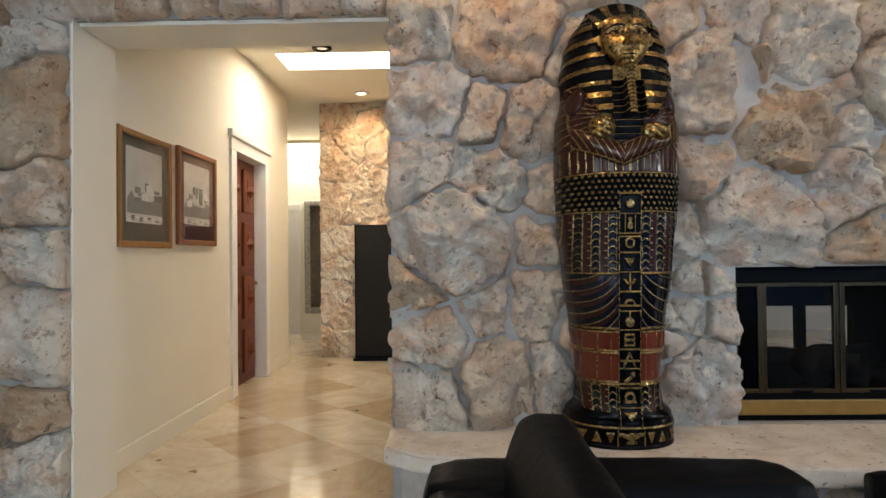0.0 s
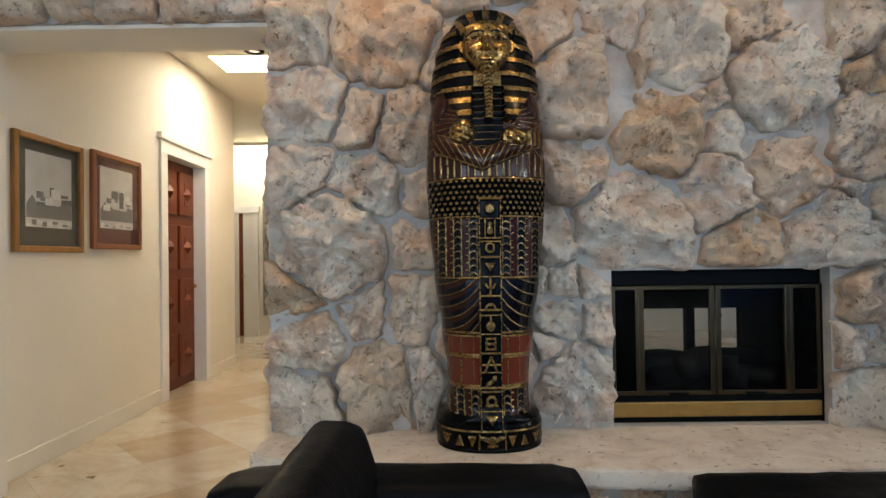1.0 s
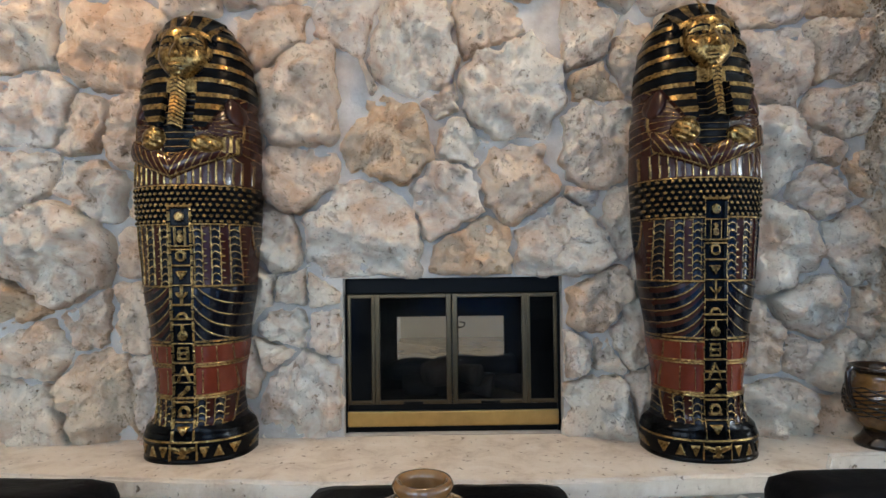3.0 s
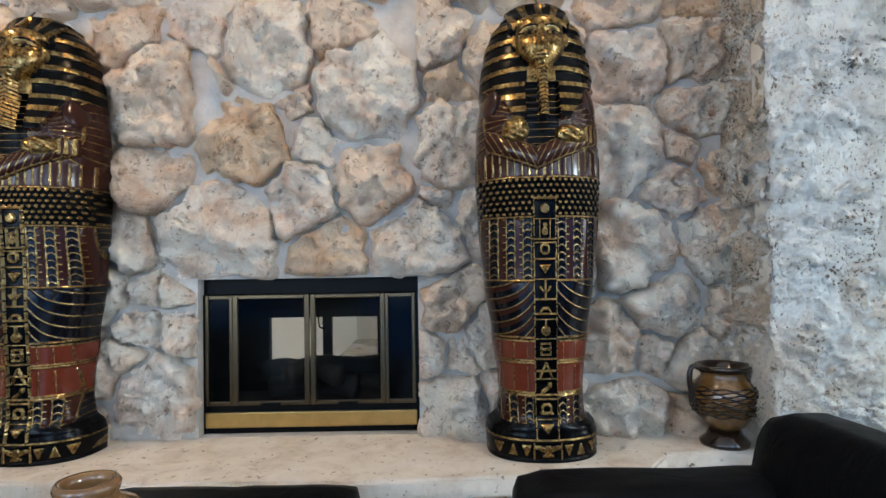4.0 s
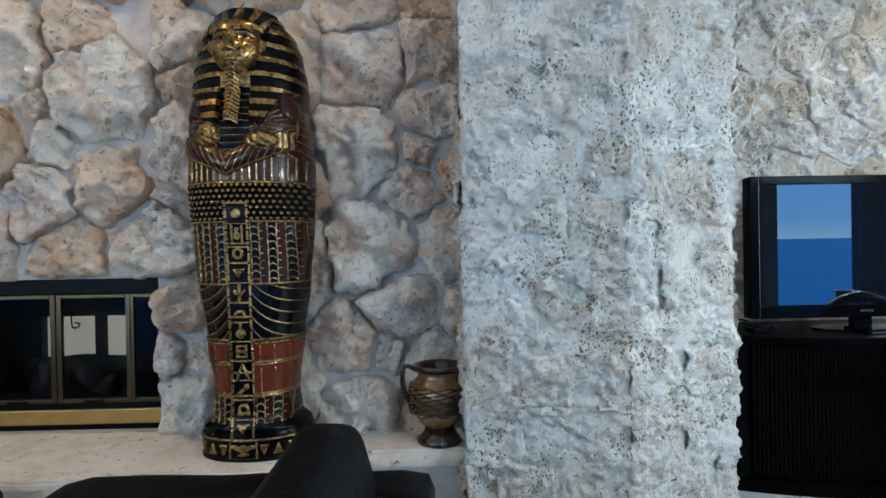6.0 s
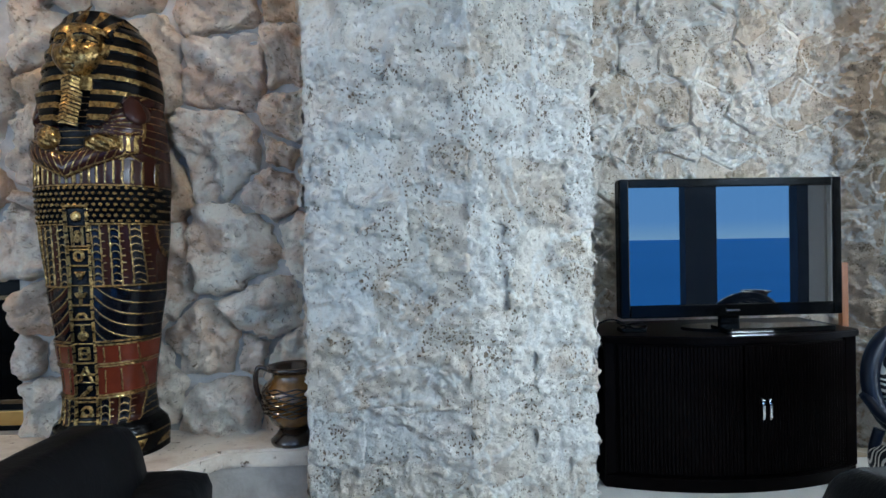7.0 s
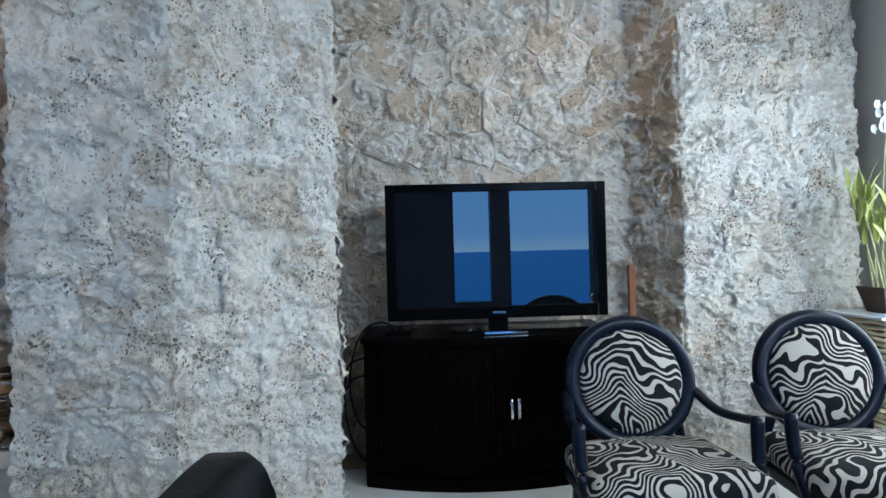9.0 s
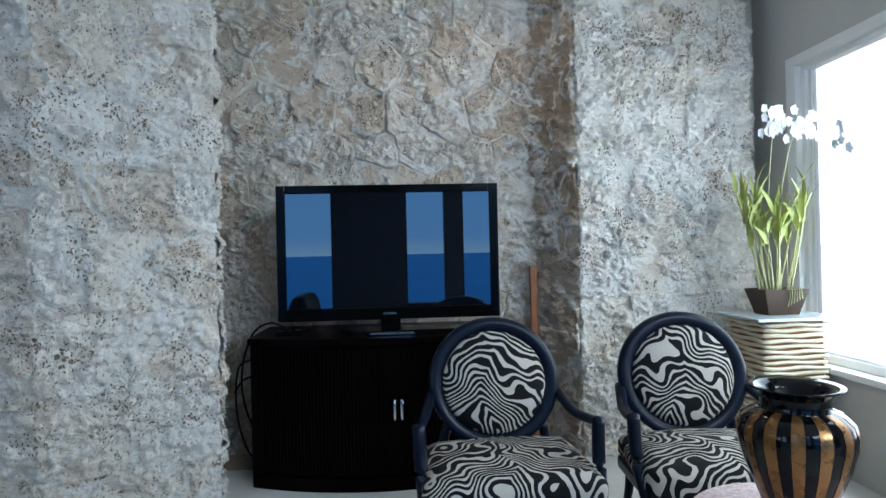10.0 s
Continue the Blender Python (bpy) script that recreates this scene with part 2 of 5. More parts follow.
STONE = field_stone()
CORAL = coral_stone("coral_stone", [(0.0, (0.80, 0.73, 0.63)), (0.4, (0.84, 0.80, 0.73)), (0.7, (0.79, 0.72, 0.62)), (1.0, (0.74, 0.65, 0.54))], 0.55)
# tanner copies of the coral stone, darkened further to carry the recesses' shade
CORAL_TAN_SHADED = coral_stone("shaded_tan_coral_stone", [(0.0, (0.69, 0.60, 0.50)), (0.4, (0.75, 0.68, 0.59)), (0.7, (0.67, 0.57, 0.46)), (1.0, (0.58, 0.47, 0.36))], 0.65)
CORAL_BROWN_SHADED = coral_stone("shaded_brown_coral_stone", [(0.0, (0.52, 0.40, 0.29)), (0.5, (0.58, 0.47, 0.36)), (1.0, (0.46, 0.34, 0.23))], 0.6)
MORTAR = mottled("grey_mortar", (0.33, 0.29, 0.25), (0.52, 0.48, 0.43), 7.0, 0.92, 1.0, 45.0, spec=0.2)
PALE_MORTAR = mottled("pale_mortar", (0.60, 0.53, 0.44), (0.72, 0.66, 0.57), 8.0, 0.92, 0.7, 60.0, spec=0.2)


def hearth_stone():
    m, t, b = mat("honed_coral_slab")
    p = position(t)
    col = ramp(t, tex_noise(t, p, 6.0, 8, 0.68, 0.5), [(0.3, (0.50, 0.40, 0.31)), (0.5, (0.66, 0.57, 0.47)), (0.72, (0.74, 0.67, 0.58))])
    pits = ramp(t, tex_noise(t, p, 30.0, 5, 0.6, 0.4), [(0.31, (0.22, 0.17, 0.13)), (0.37, (1, 1, 1))])
    col = mixc(t, 0.85, col, pits, "MULTIPLY")
    n1 = bump(t, pits, 0.9, 0.012)
    set_bsdf(t, b, col, 0.75, 0, bump(t, tex_noise(t, p, 55.0, 8, 0.7), 0.8, 0.008, n1), spec=0.3)
    return m


HEARTH = hearth_stone()
PLASTER = mottled("cream_plaster", (0.74, 0.69, 0.58), (0.78, 0.73, 0.63), 1.2, 0.75, 0.12, 160.0)
WHITE = mottled("white_paint", (0.76, 0.74, 0.70), (0.80, 0.78, 0.75), 3.0, 0.5, 0.08, 120.0)
GREY_WALL = mottled("greige_plaster", (0.50, 0.47, 0.42), (0.55, 0.52, 0.47), 1.5, 0.8, 0.12, 150.0)
MARBLE = floor_marble()
PALE_FLOOR = mottled("pale_stone_floor", (0.55, 0.52, 0.47), (0.63, 0.60, 0.55), 3.0, 0.35, 0.1, 50.0)
LEATHER = leather("black_leather", (0.0022, 0.0022, 0.0026))
# the blue cast in this black stands for the sky's reflection
BLACK_LACQUER = plain("black_lacquer", (0.002, 0.0045, 0.012), 0.32, 0, 0.0, 0.2)
CURTAIN = plain("dark_blue_paint", (0.010, 0.016, 0.030), 0.5, 0, 0.0, 0.2)
ZEBRA = zebra()
ESPRESSO = wood("espresso_wood", (0.0008, 0.0005, 0.0005), (0.0026, 0.0014, 0.0012), 0.3)
ESPRESSO.node_tree.nodes["Principled BSDF"].inputs["Specular IOR Level"].default_value = 0.03
MAHOGANY = wood("mahogany", (0.10, 0.022, 0.010), (0.20, 0.055, 0.024), 0.38)
FRAME_GOLD = wood("gilt_wood", (0.24, 0.11, 0.035), (0.38, 0.20, 0.07), 0.35)
FRAME_RED = wood("reddish_wood", (0.20, 0.07, 0.03), (0.32, 0.13, 0.06), 0.38)
CHROME = plain("chrome", (0.75, 0.75, 0.76), 0.16, 1.0)
BRASS = plain("brushed_brass", (0.46, 0.30, 0.11), 0.32, 1.0)
DARK_BRASS = plain("aged_brass", (0.10, 0.07, 0.04), 0.3, 1.0)
BLACK_METAL = plain("black_metal", (0.002, 0.002, 0.002), 0.4, 0, 0, 0.08)
BLACK_PLASTIC = plain("black_gloss_plastic", (0.002, 0.002, 0.002), 0.12, 0, 0, 0.08)
SOOT = mottled("sooty_firebrick", (0.004, 0.0036, 0.003), (0.014, 0.012, 0.010), 6.0, 0.95, 0.5, 40.0)
SCREEN, tt, bb = mat("dark_screen_glass")
set_bsdf(tt, bb, (0.003, 0.004, 0.006), 0.01, 0, None, 0.0, 0.5)
bb.inputs["IOR"].default_value = 2.5
GLASS = glass_pane("clear_glass")
SMOKED = glass_pane("smoked_glass", (0.5, 0.5, 0.5))
SMOKED.node_tree.nodes["Principled BSDF"].inputs["IOR"].default_value = 1.1


# ---- mesh helpers ----
def link(name, verts, faces, material, parent=None, label="", smooth=False):
    me = bpy.data.meshes.new(name)
    me.from_pydata([tuple(v) for v in verts], [], faces)
    for m in (material if isinstance(material, (list, tuple)) else [material]):
        me.materials.append(m)
    if smooth:
        me.polygons.foreach_set("use_smooth", [True] * len(me.polygons))
    me.update()
    ob = new(name, me)
    if parent is not None:
        ob.parent = parent
    if label:
        ob["label"] = label
    return ob


def part(name, bm, material, parent=None, label="", smooth=False):
    me = bpy.data.meshes.new(name)
    bm.normal_update()
    bm.to_mesh(me)
    bm.free()
    me.materials.append(material)
    if smooth:
        me.polygons.foreach_set("use_smooth", [True] * len(me.polygons))
    ob = new(name, me)
    if parent is not None:
        ob.parent = parent
    if label:
        ob["label"] = label
    return ob


def thing(name, label, category, m=None, group=""):
    ob = new(name)
    ob.empty_display_size = 0.05
    if m is not None:
        ob.matrix_world = m
    return tagged(ob, label, category, group)


def box(bm, x0, x1, y0, y1, z0, z1, bevel=0.0, seg=2):
    r = bmesh.ops.create_cube(bm, size=1.0)
    for v in r["verts"]:
        v.co = Vector((x0 + (v.co.x + 0.5) * (x1 - x0), y0 + (v.co.y + 0.5) * (y1 - y0), z0 + (v.co.z + 0.5) * (z1 - z0)))
    if bevel:
        edges = list({e for v in r["verts"] for e in v.link_edges})
        bmesh.ops.bevel(bm, geom=edges, offset=bevel, segments=seg, affect="EDGES", profile=0.5)
    return bm


def box_bm(*a, **k):
    return box(bmesh.new(), *a, **k)


def lathe(profile, n=40, cx=0.0, cy=0.0):
    bm = bmesh.new()
    rings = []
    for r, z in profile:
        if r < 1e-5:
            rings.append([bm.verts.new((cx, cy, z))])
        else:
            rings.append([bm.verts.new((cx + r * math.cos(2 * math.pi * i / n), cy + r * math.sin(2 * math.pi * i / n), z)) for i in range(n)])
    for a, c in zip(rings, rings[1:]):
        for i in range(n):
            j = (i + 1) % n
            if len(a) == 1 and len(c) == 1:
                continue
            if len(a) == 1:
                bm.faces.new((a[0], c[j], c[i]))
            elif len(c) == 1:
                bm.faces.new((a[i], a[j], c[0]))
            else:
                bm.faces.new((a[i], a[j], c[j], c[i]))
    bmesh.ops.recalc_face_normals(bm, faces=bm.faces)
    return bm


def smooth_line(points, n=8):
    pts = [Vector(p) for p in points]
    ext = [2 * pts[0] - pts[1], *pts, 2 * pts[-1] - pts[-2]]
    out = []
    for i in range(1, len(ext) - 2):
        p0, p1, p2, p3 = ext[i - 1], ext[i], ext[i + 1], ext[i + 2]
        for k in range(n):
            s = k / n
            out.append(0.5 * (2 * p1 + (p2 - p0) * s + (2 * p0 - 5 * p1 + 4 * p2 - p3) * s * s + (3 * p1 - p0 - 3 * p2 + p3) * s ** 3))
    out.append(pts[-1])
    return out


def tube(points, radius, n=8, flat=1.0, taper=None, bm=None, closed=False, up=(0, 0, 1)):
    bm = bm or bmesh.new()
    pts = [Vector(p) for p in points]
    rings = []
    for i, p in enumerate(pts):
        a = pts[i - 1] if (i or closed) else pts[0]
        c = pts[(i + 1) % len(pts)] if (i < len(pts) - 1 or closed) else pts[-1]
        d = (c - a).normalized()
        ref = Vector(up) if abs(d.dot(Vector(up))) < 0.95 else Vector((0, 1, 0))
        s = d.cross(ref).normalized()
        u = s.cross(d)
        r = radius * (taper(i / (len(pts) - 1)) if taper else 1.0)
        rings.append([bm.verts.new(p + s * (r * math.cos(2 * math.pi * k / n)) + u * (r * flat * math.sin(2 * math.pi * k / n))) for k in range(n)])
    pairs = list(zip(rings, rings[1:])) + ([(rings[-1], rings[0])] if closed else [])
    for a, c in pairs:
        for k in range(n):
            bm.faces.new((a[k], a[(k + 1) % n], c[(k + 1) % n], c[k]))
    if not closed:
        bm.faces.new(rings[0][::-1])
        bm.faces.new(rings[-1])
    bmesh.ops.recalc_face_normals(bm, faces=bm.faces)
    return bm


def slab(outline, z0, z1, bevel=0.0):
    bm = bmesh.new()
    low = bm.faces.new([bm.verts.new((x, y, z0)) for x, y in outline])
    r = bmesh.ops.extrude_face_region(bm, geom=[low])
    for v in r["geom"]:
        if isinstance(v, bmesh.types.BMVert):
            v.co.z = z1
    bmesh.ops.recalc_face_normals(bm, faces=bm.faces)
    if bevel:
        bmesh.ops.bevel(bm, geom=list(bm.edges), offset=bevel, segments=2, affect="EDGES")
    return bm


def structure(name, bm, material, label):
    ob = part(name, bm, material)
    return tagged(ob, label, kind="structure")


def fbm(p, octaves=4):
    v, a = 0.0, 1.0
    p = Vector(p)
    for _ in range(octaves):
        v += a * noise.noise(p)
        p, a = p * 2.03, a * 0.5
    return v


# ---- large structure ----
CEIL = 3.45
# floor, ceiling and outer walls
structure("floor_passage", box_bm(-7.0, -2.28, -5.4, 0.45, -0.12, 0.0), MARBLE, "polished cream marble floor leading to the hall")
structure("floor", box_bm(-2.28, 10.2, -5.4, 0.45, -0.12, 0.0), PALE_FLOOR, "pale honed stone floor of the living room")
structure("floor_hall", box_bm(-7.0, 7.2, 0.45, 9.5, -0.12, 0.0), MARBLE, "polished cream marble floor of the hall with diagonal tiles")
structure("ceiling", box_bm(-7.0, 10.2, -5.4, 0.0, CEIL, CEIL + 0.15), WHITE, "plain white ceiling")
structure("ceiling_alcove", box_bm(2.2, 10.2, 0.0, 1.0, CEIL, CEIL + 0.15), WHITE, "white ceiling over the television alcove")

# fireplace wall core: jambs and head round the firebox, and the head over the hall opening
FX0, FX1, FZ0, FZ1 = -0.55, 0.56, 0.455, 1.25
HX0, HX1, HZ = -3.95, -2.31, 2.57
bm = box_bm(HX1 + 0.02, FX0, -0.022, 0.45, 0, CEIL)
box(bm, FX1, 2.2, -0.022, 0.45, 0, CEIL)
box(bm, FX0, FX1, -0.022, 0.45, FZ1, CEIL)
box(bm, FX0, FX1, 0.0, 0.45, 0, FZ0)
wall_fire = structure("wall_north", bm, MORTAR, "fireplace wall of large rough fieldstones set in grey mortar")
wall_left = structure("wall_north_west", box_bm(-7.0, HX0, 0.0, 0.36, 0, CEIL), MORTAR, "fieldstone wall beside the hall opening")
wall_head = structure("wall_over_opening", box_bm(HX0, HX1 + 0.02, 0.003, 0.36, HZ, CEIL), MORTAR, "fieldstone head over the hall opening")
# white jamb and soffit lining of the opening
bm = box_bm(HX0 - 0.0, HX0 + 0.014, -0.014, 0.375, 0, HZ)
box(bm, HX0 + 0.02, HX1 + 0.02, 0.03, 0.375, HZ - 0.02, HZ)
structure("trim", bm, PLASTER, "cream plaster lining of the hall opening")


def cell(seed, others, bounds):
    """The outline of one stone: its share of the wall between its neighbours."""
    x, z, r = seed
    poly = [Vector((bounds[0], bounds[2])), Vector((bounds[1], bounds[2])), Vector((bounds[1], bounds[3])), Vector((bounds[0], bounds[3]))]
    for ox, oz, orr in others:
        d = Vector((ox - x, oz - z))
        dist = d.length
        if dist < 1e-6 or dist > 1.3:
            continue
        n = d / dist
        off = 0.5 * (dist + (r * r - orr * orr) / dist)
        out = []
        for i, a in enumerate(poly):
            c = poly[(i + 1) % len(poly)]
            da, dc = (a - Vector((x, z))).dot(n) - off, (c - Vector((x, z))).dot(n) - off
            if da <= 0:
                out.append(a)
            if da * dc < 0:
                out.append(a + (c - a) * (da / (da - dc)))
        poly = out
        if len(poly) < 3:
            return []
    return poly


def stone_mesh(poly, depth, seed, gap, n=76, rings=8, rough=1.0):
    """A rough stone face: a rounded, lumpy cushion that fills the outline but for its joint."""
    c = sum(poly, Vector((0, 0))) / len(poly)
    size = math.sqrt(sum((p - c).length_squared for p in poly) / len(poly))
    rim = []
    for i in range(n):
        a = 2 * math.pi * i / n
        d = Vector((math.cos(a), math.sin(a)))
        best = 9.0
        for k, p in enumerate(poly):
            q = poly[(k + 1) % len(poly)]
            e = q - p
            nrm = Vector((e.y, -e.x)).normalized()
            num, den = (p - c).dot(nrm), d.dot(nrm)
            if den * num > 0 and abs(den) > 1e-6:
                best = min(best, num / den)
        rim.append(best)
    soft = [min(rim[i], 0.85 * rim[i] + 0.15 * (rim[i - 2] + rim[i - 1] + rim[(i + 1) % n] + rim[(i + 2) % n]) / 4) for i in range(n)]
    verts, faces = [], []
    prof = [(1.0, 0.0), (1.0, 0.34), (0.985, 0.60), (0.955, 0.80), (0.91, 0.90), (0.85, 0.94), (0.78, 0.97), (0.70, 0.99), (0.61, 1.0), (0.52, 1.0), (0.42, 1.0), (0.32, 1.0), (0.21, 1.0), (0.1, 1.0)]
    tx, tz = random.uniform(-0.25, 0.25), random.uniform(-0.25, 0.25)
    rng = random.Random(int(seed * 977))
    planes = []
    for k in range(7):
        a, slope = rng.uniform(0, 2 * math.pi), rng.uniform(0.15, 0.75)
        planes.append((slope * math.cos(a), slope * math.sin(a), rng.uniform(0.95, 1.35)))
    for j, (f, h) in enumerate(prof):
        for i in range(n):
            a = 2 * math.pi * i / n
            wob = 1 + 0.16 * fbm((math.cos(a) * 2.6 + seed, math.sin(a) * 2.6, seed * 0.7), 5)
            rr = max(0.01, soft[i] * wob - gap) * f
            x, z = c.x + rr * math.cos(a), c.y + rr * math.sin(a)
            u, w = (x - c.x) / size, (z - c.y) / size
            chip = min(1.12, min(o - gx * u - gz * w for gx, gz, o in planes))
            dy = depth * h * max(0.35, chip)
            if h > 0.2:
                dy += h * depth * (0.75 * rough * fbm((x * 5 + seed, z * 5, seed), 4) + 0.30 * rough * abs(fbm((x * 9, z * 9 + seed, 2.0), 3)) + tx * (x - c.x) / size + tz * (z - c.y) / size)
                dy += h * rough * (0.026 * fbm((x * 17, z * 17, seed), 5) - 0.03 * abs(fbm((x * 11 + 3, z * 11, seed), 4)) - 0.035 * max(0.0, fbm((x * 13 + 7, z * 13, seed), 3) - 0.42))
            verts.append((x, -max(dy, 0.004), z))
    for j in range(len(prof) - 1):
        for i in range(n):
            k = (i + 1) % n
            faces.append((j * n + i, j * n + k, (j + 1) * n + k, (j + 1) * n + i))
    last = (len(prof) - 1) * n
    verts.append((c.x, -depth * (1 + 0.4 * fbm((c.x * 5 + seed, c.y * 5, seed), 3)), c.y))
    for i in range(n):
        faces.append((last + i, last + (i + 1) % n, len(verts) - 1))
    return verts, faces


# where the stones of the fireplace wall lie: centre along the wall, height, half size
LEFT_PIER = [(-2.13, 2.46, 0.19), (-1.7, 2.47, 0.27), (-2.1, 2.13, 0.21), (-1.8, 2.04, 0.14), (-1.59, 1.99, 0.17), (-2.14, 1.75, 0.18),
             (-1.81, 1.67, 0.18), (-1.97, 1.4, 0.29), (-1.55, 1.42, 0.1), (-2.15, 1.17, 0.17), (-1.83, 1.07, 0.13), (-2.08, 0.91, 0.18),
             (-2.13, 0.6, 0.2), (-1.75, 0.68, 0.2), (-1.56, 1.06, 0.13), (-1.52, 0.71, 0.12), (-1.49, 1.62, 0.1), (-1.31, 2.31, 0.17),
             (-1.23, 1.9, 0.2), (-1.21, 1.44, 0.23), (-1.24, 0.93, 0.2), (-1.22, 0.59, 0.17), (-1.04, 1.21, 0.14), (-1.05, 0.79, 0.13)]
BREAST = [(-0.67, 2.18, 0.27), (-0.46, 2.24, 0.1), (-0.88, 2.48, 0.15), (-0.7, 1.76, 0.16), (-0.45, 1.47, 0.29), (-0.87, 1.41, 0.1),
          (-0.32, 1.95, 0.23), (-0.51, 2.51, 0.15), (-0.18, 2.4, 0.25), (0.19, 2.49, 0.19), (-0.03, 2.15, 0.09), (0.32, 2.2, 0.28),
          (0.64, 2.49, 0.21), (0.73, 2.23, 0.12), (0.06, 1.94, 0.13), (0.34, 1.73, 0.21), (-0.01, 1.64, 0.19), (0.12, 1.4, 0.17),
          (0.55, 1.42, 0.22), (0.73, 1.91, 0.23), (0.68, 1.62, 0.09), (0.87, 1.58, 0.13), (0.92, 2.35, 0.15)]
JAMBS = [(-0.79, 1.18, 0.06), (-0.64, 1.19, 0.07), (-0.82, 1.02, 0.1), (-0.61, 1.01, 0.09), (-0.75, 0.66, 0.21), (-0.88, 0.84, 0.09),
         (0.69, 1.11, 0.15), (0.61, 0.85, 0.1), (0.77, 0.85, 0.09), (0.72, 0.58, 0.19), (0.92, 0.93, 0.13), (0.97, 0.65, 0.12)]
RIGHT_PIER = [(1.66, 2.33, 0.19), (2.03, 2.38, 0.22), (1.62, 2.59, 0.13), (2.03, 2.63, 0.17), (2.01, 2.08, 0.18), (1.62, 1.88, 0.18),
              (1.92, 1.88, 0.09), (2.12, 1.81, 0.14), (1.87, 1.67, 0.13), (1.7, 1.35, 0.21), (2.04, 1.39, 0.18), (1.81, 1.11, 0.19),
              (2.15, 1.06, 0.13), (1.53, 0.89, 0.16), (1.73, 0.86, 0.11), (1.94, 0.8, 0.14), (1.59, 0.56, 0.18), (1.92, 0.5, 0.14),
              (1.19, 2.35, 0.17), (1.18, 1.77, 0.2), (1.19, 1.26, 0.22), (1.16, 0.69, 0.2)]


def lay_stones(seeds, bounds, parent, hole=None, gap=0.0105, depth=0.118, y=0.0, extra=()):
    for i, s in enumerate(seeds):
        poly = cell(s, [*seeds[:i], *seeds[i + 1:], *extra], bounds)
        if hole and poly:
            x0, x1, z1 = hole
            over = s[1] > z1 and x0 - 0.05 < s[0] < x1 + 0.05
            for ax, lim, keep in ((1, z1, 1),) if over else ((0, x0, -1),) if s[0] < (x0 + x1) / 2 else ((0, x1, 1),):
                out = []
                for k, a in enumerate(poly):
                    c = poly[(k + 1) % len(poly)]
                    da, dc = (a[ax] - lim) * keep, (c[ax] - lim) * keep
                    if da >= 0:
                        out.append(a)
                    if da * dc < 0:
                        out.append(a + (c - a) * (da / (da - dc)))
                poly = out
        if len(poly) < 3:
            continue
        size = min(1.0, s[2] / 0.2)
        v, f = stone_mesh(poly, depth * (0.6 + 0.5 * size) * random.uniform(0.8, 1.2), s[0] * 3.1 + s[1] * 7.7, gap * random.uniform(0.6, 1.4))
        ob = link("stone", v, f, STONE, parent, smooth=True)
        ob.location.y = y


top_row = [(-2.2 + 0.42 * i + 0.06 * math.sin(3 * i), 2.86 + 0.05 * math.cos(5 * i), 0.2) for i in range(11)]
lay_stones(LEFT_PIER + BREAST + JAMBS + RIGHT_PIER + top_row, (HX1, 2.16, 0.42, 3.05), wall_fire, (FX0, FX1, FZ1))
west = [(-4.1 + 0.07 * math.sin(5 * i), 0.2 + 0.37 * i + 0.06 * math.sin(3 * i), 0.2 + 0.08 * math.sin(4 * i)) for i in range(9)] + [(-4.5 + 0.08 * math.cos(4 * i), 0.05 + 0.4 * i, 0.2 + 0.07 * math.cos(7 * i)) for i in range(9)]
lay_stones(west, (-4.8, HX0, 0.0, 3.2), wall_left, gap=0.01)
head = [(HX0 + 0.1 + 0.29 * i, 2.72 + 0.02 * math.sin(7 * i), 0.16 + 0.03 * math.sin(5 * i)) for i in range(6)]
lay_stones(head, (HX0, HX1, 2.56, 2.95), wall_head, gap=0.008)


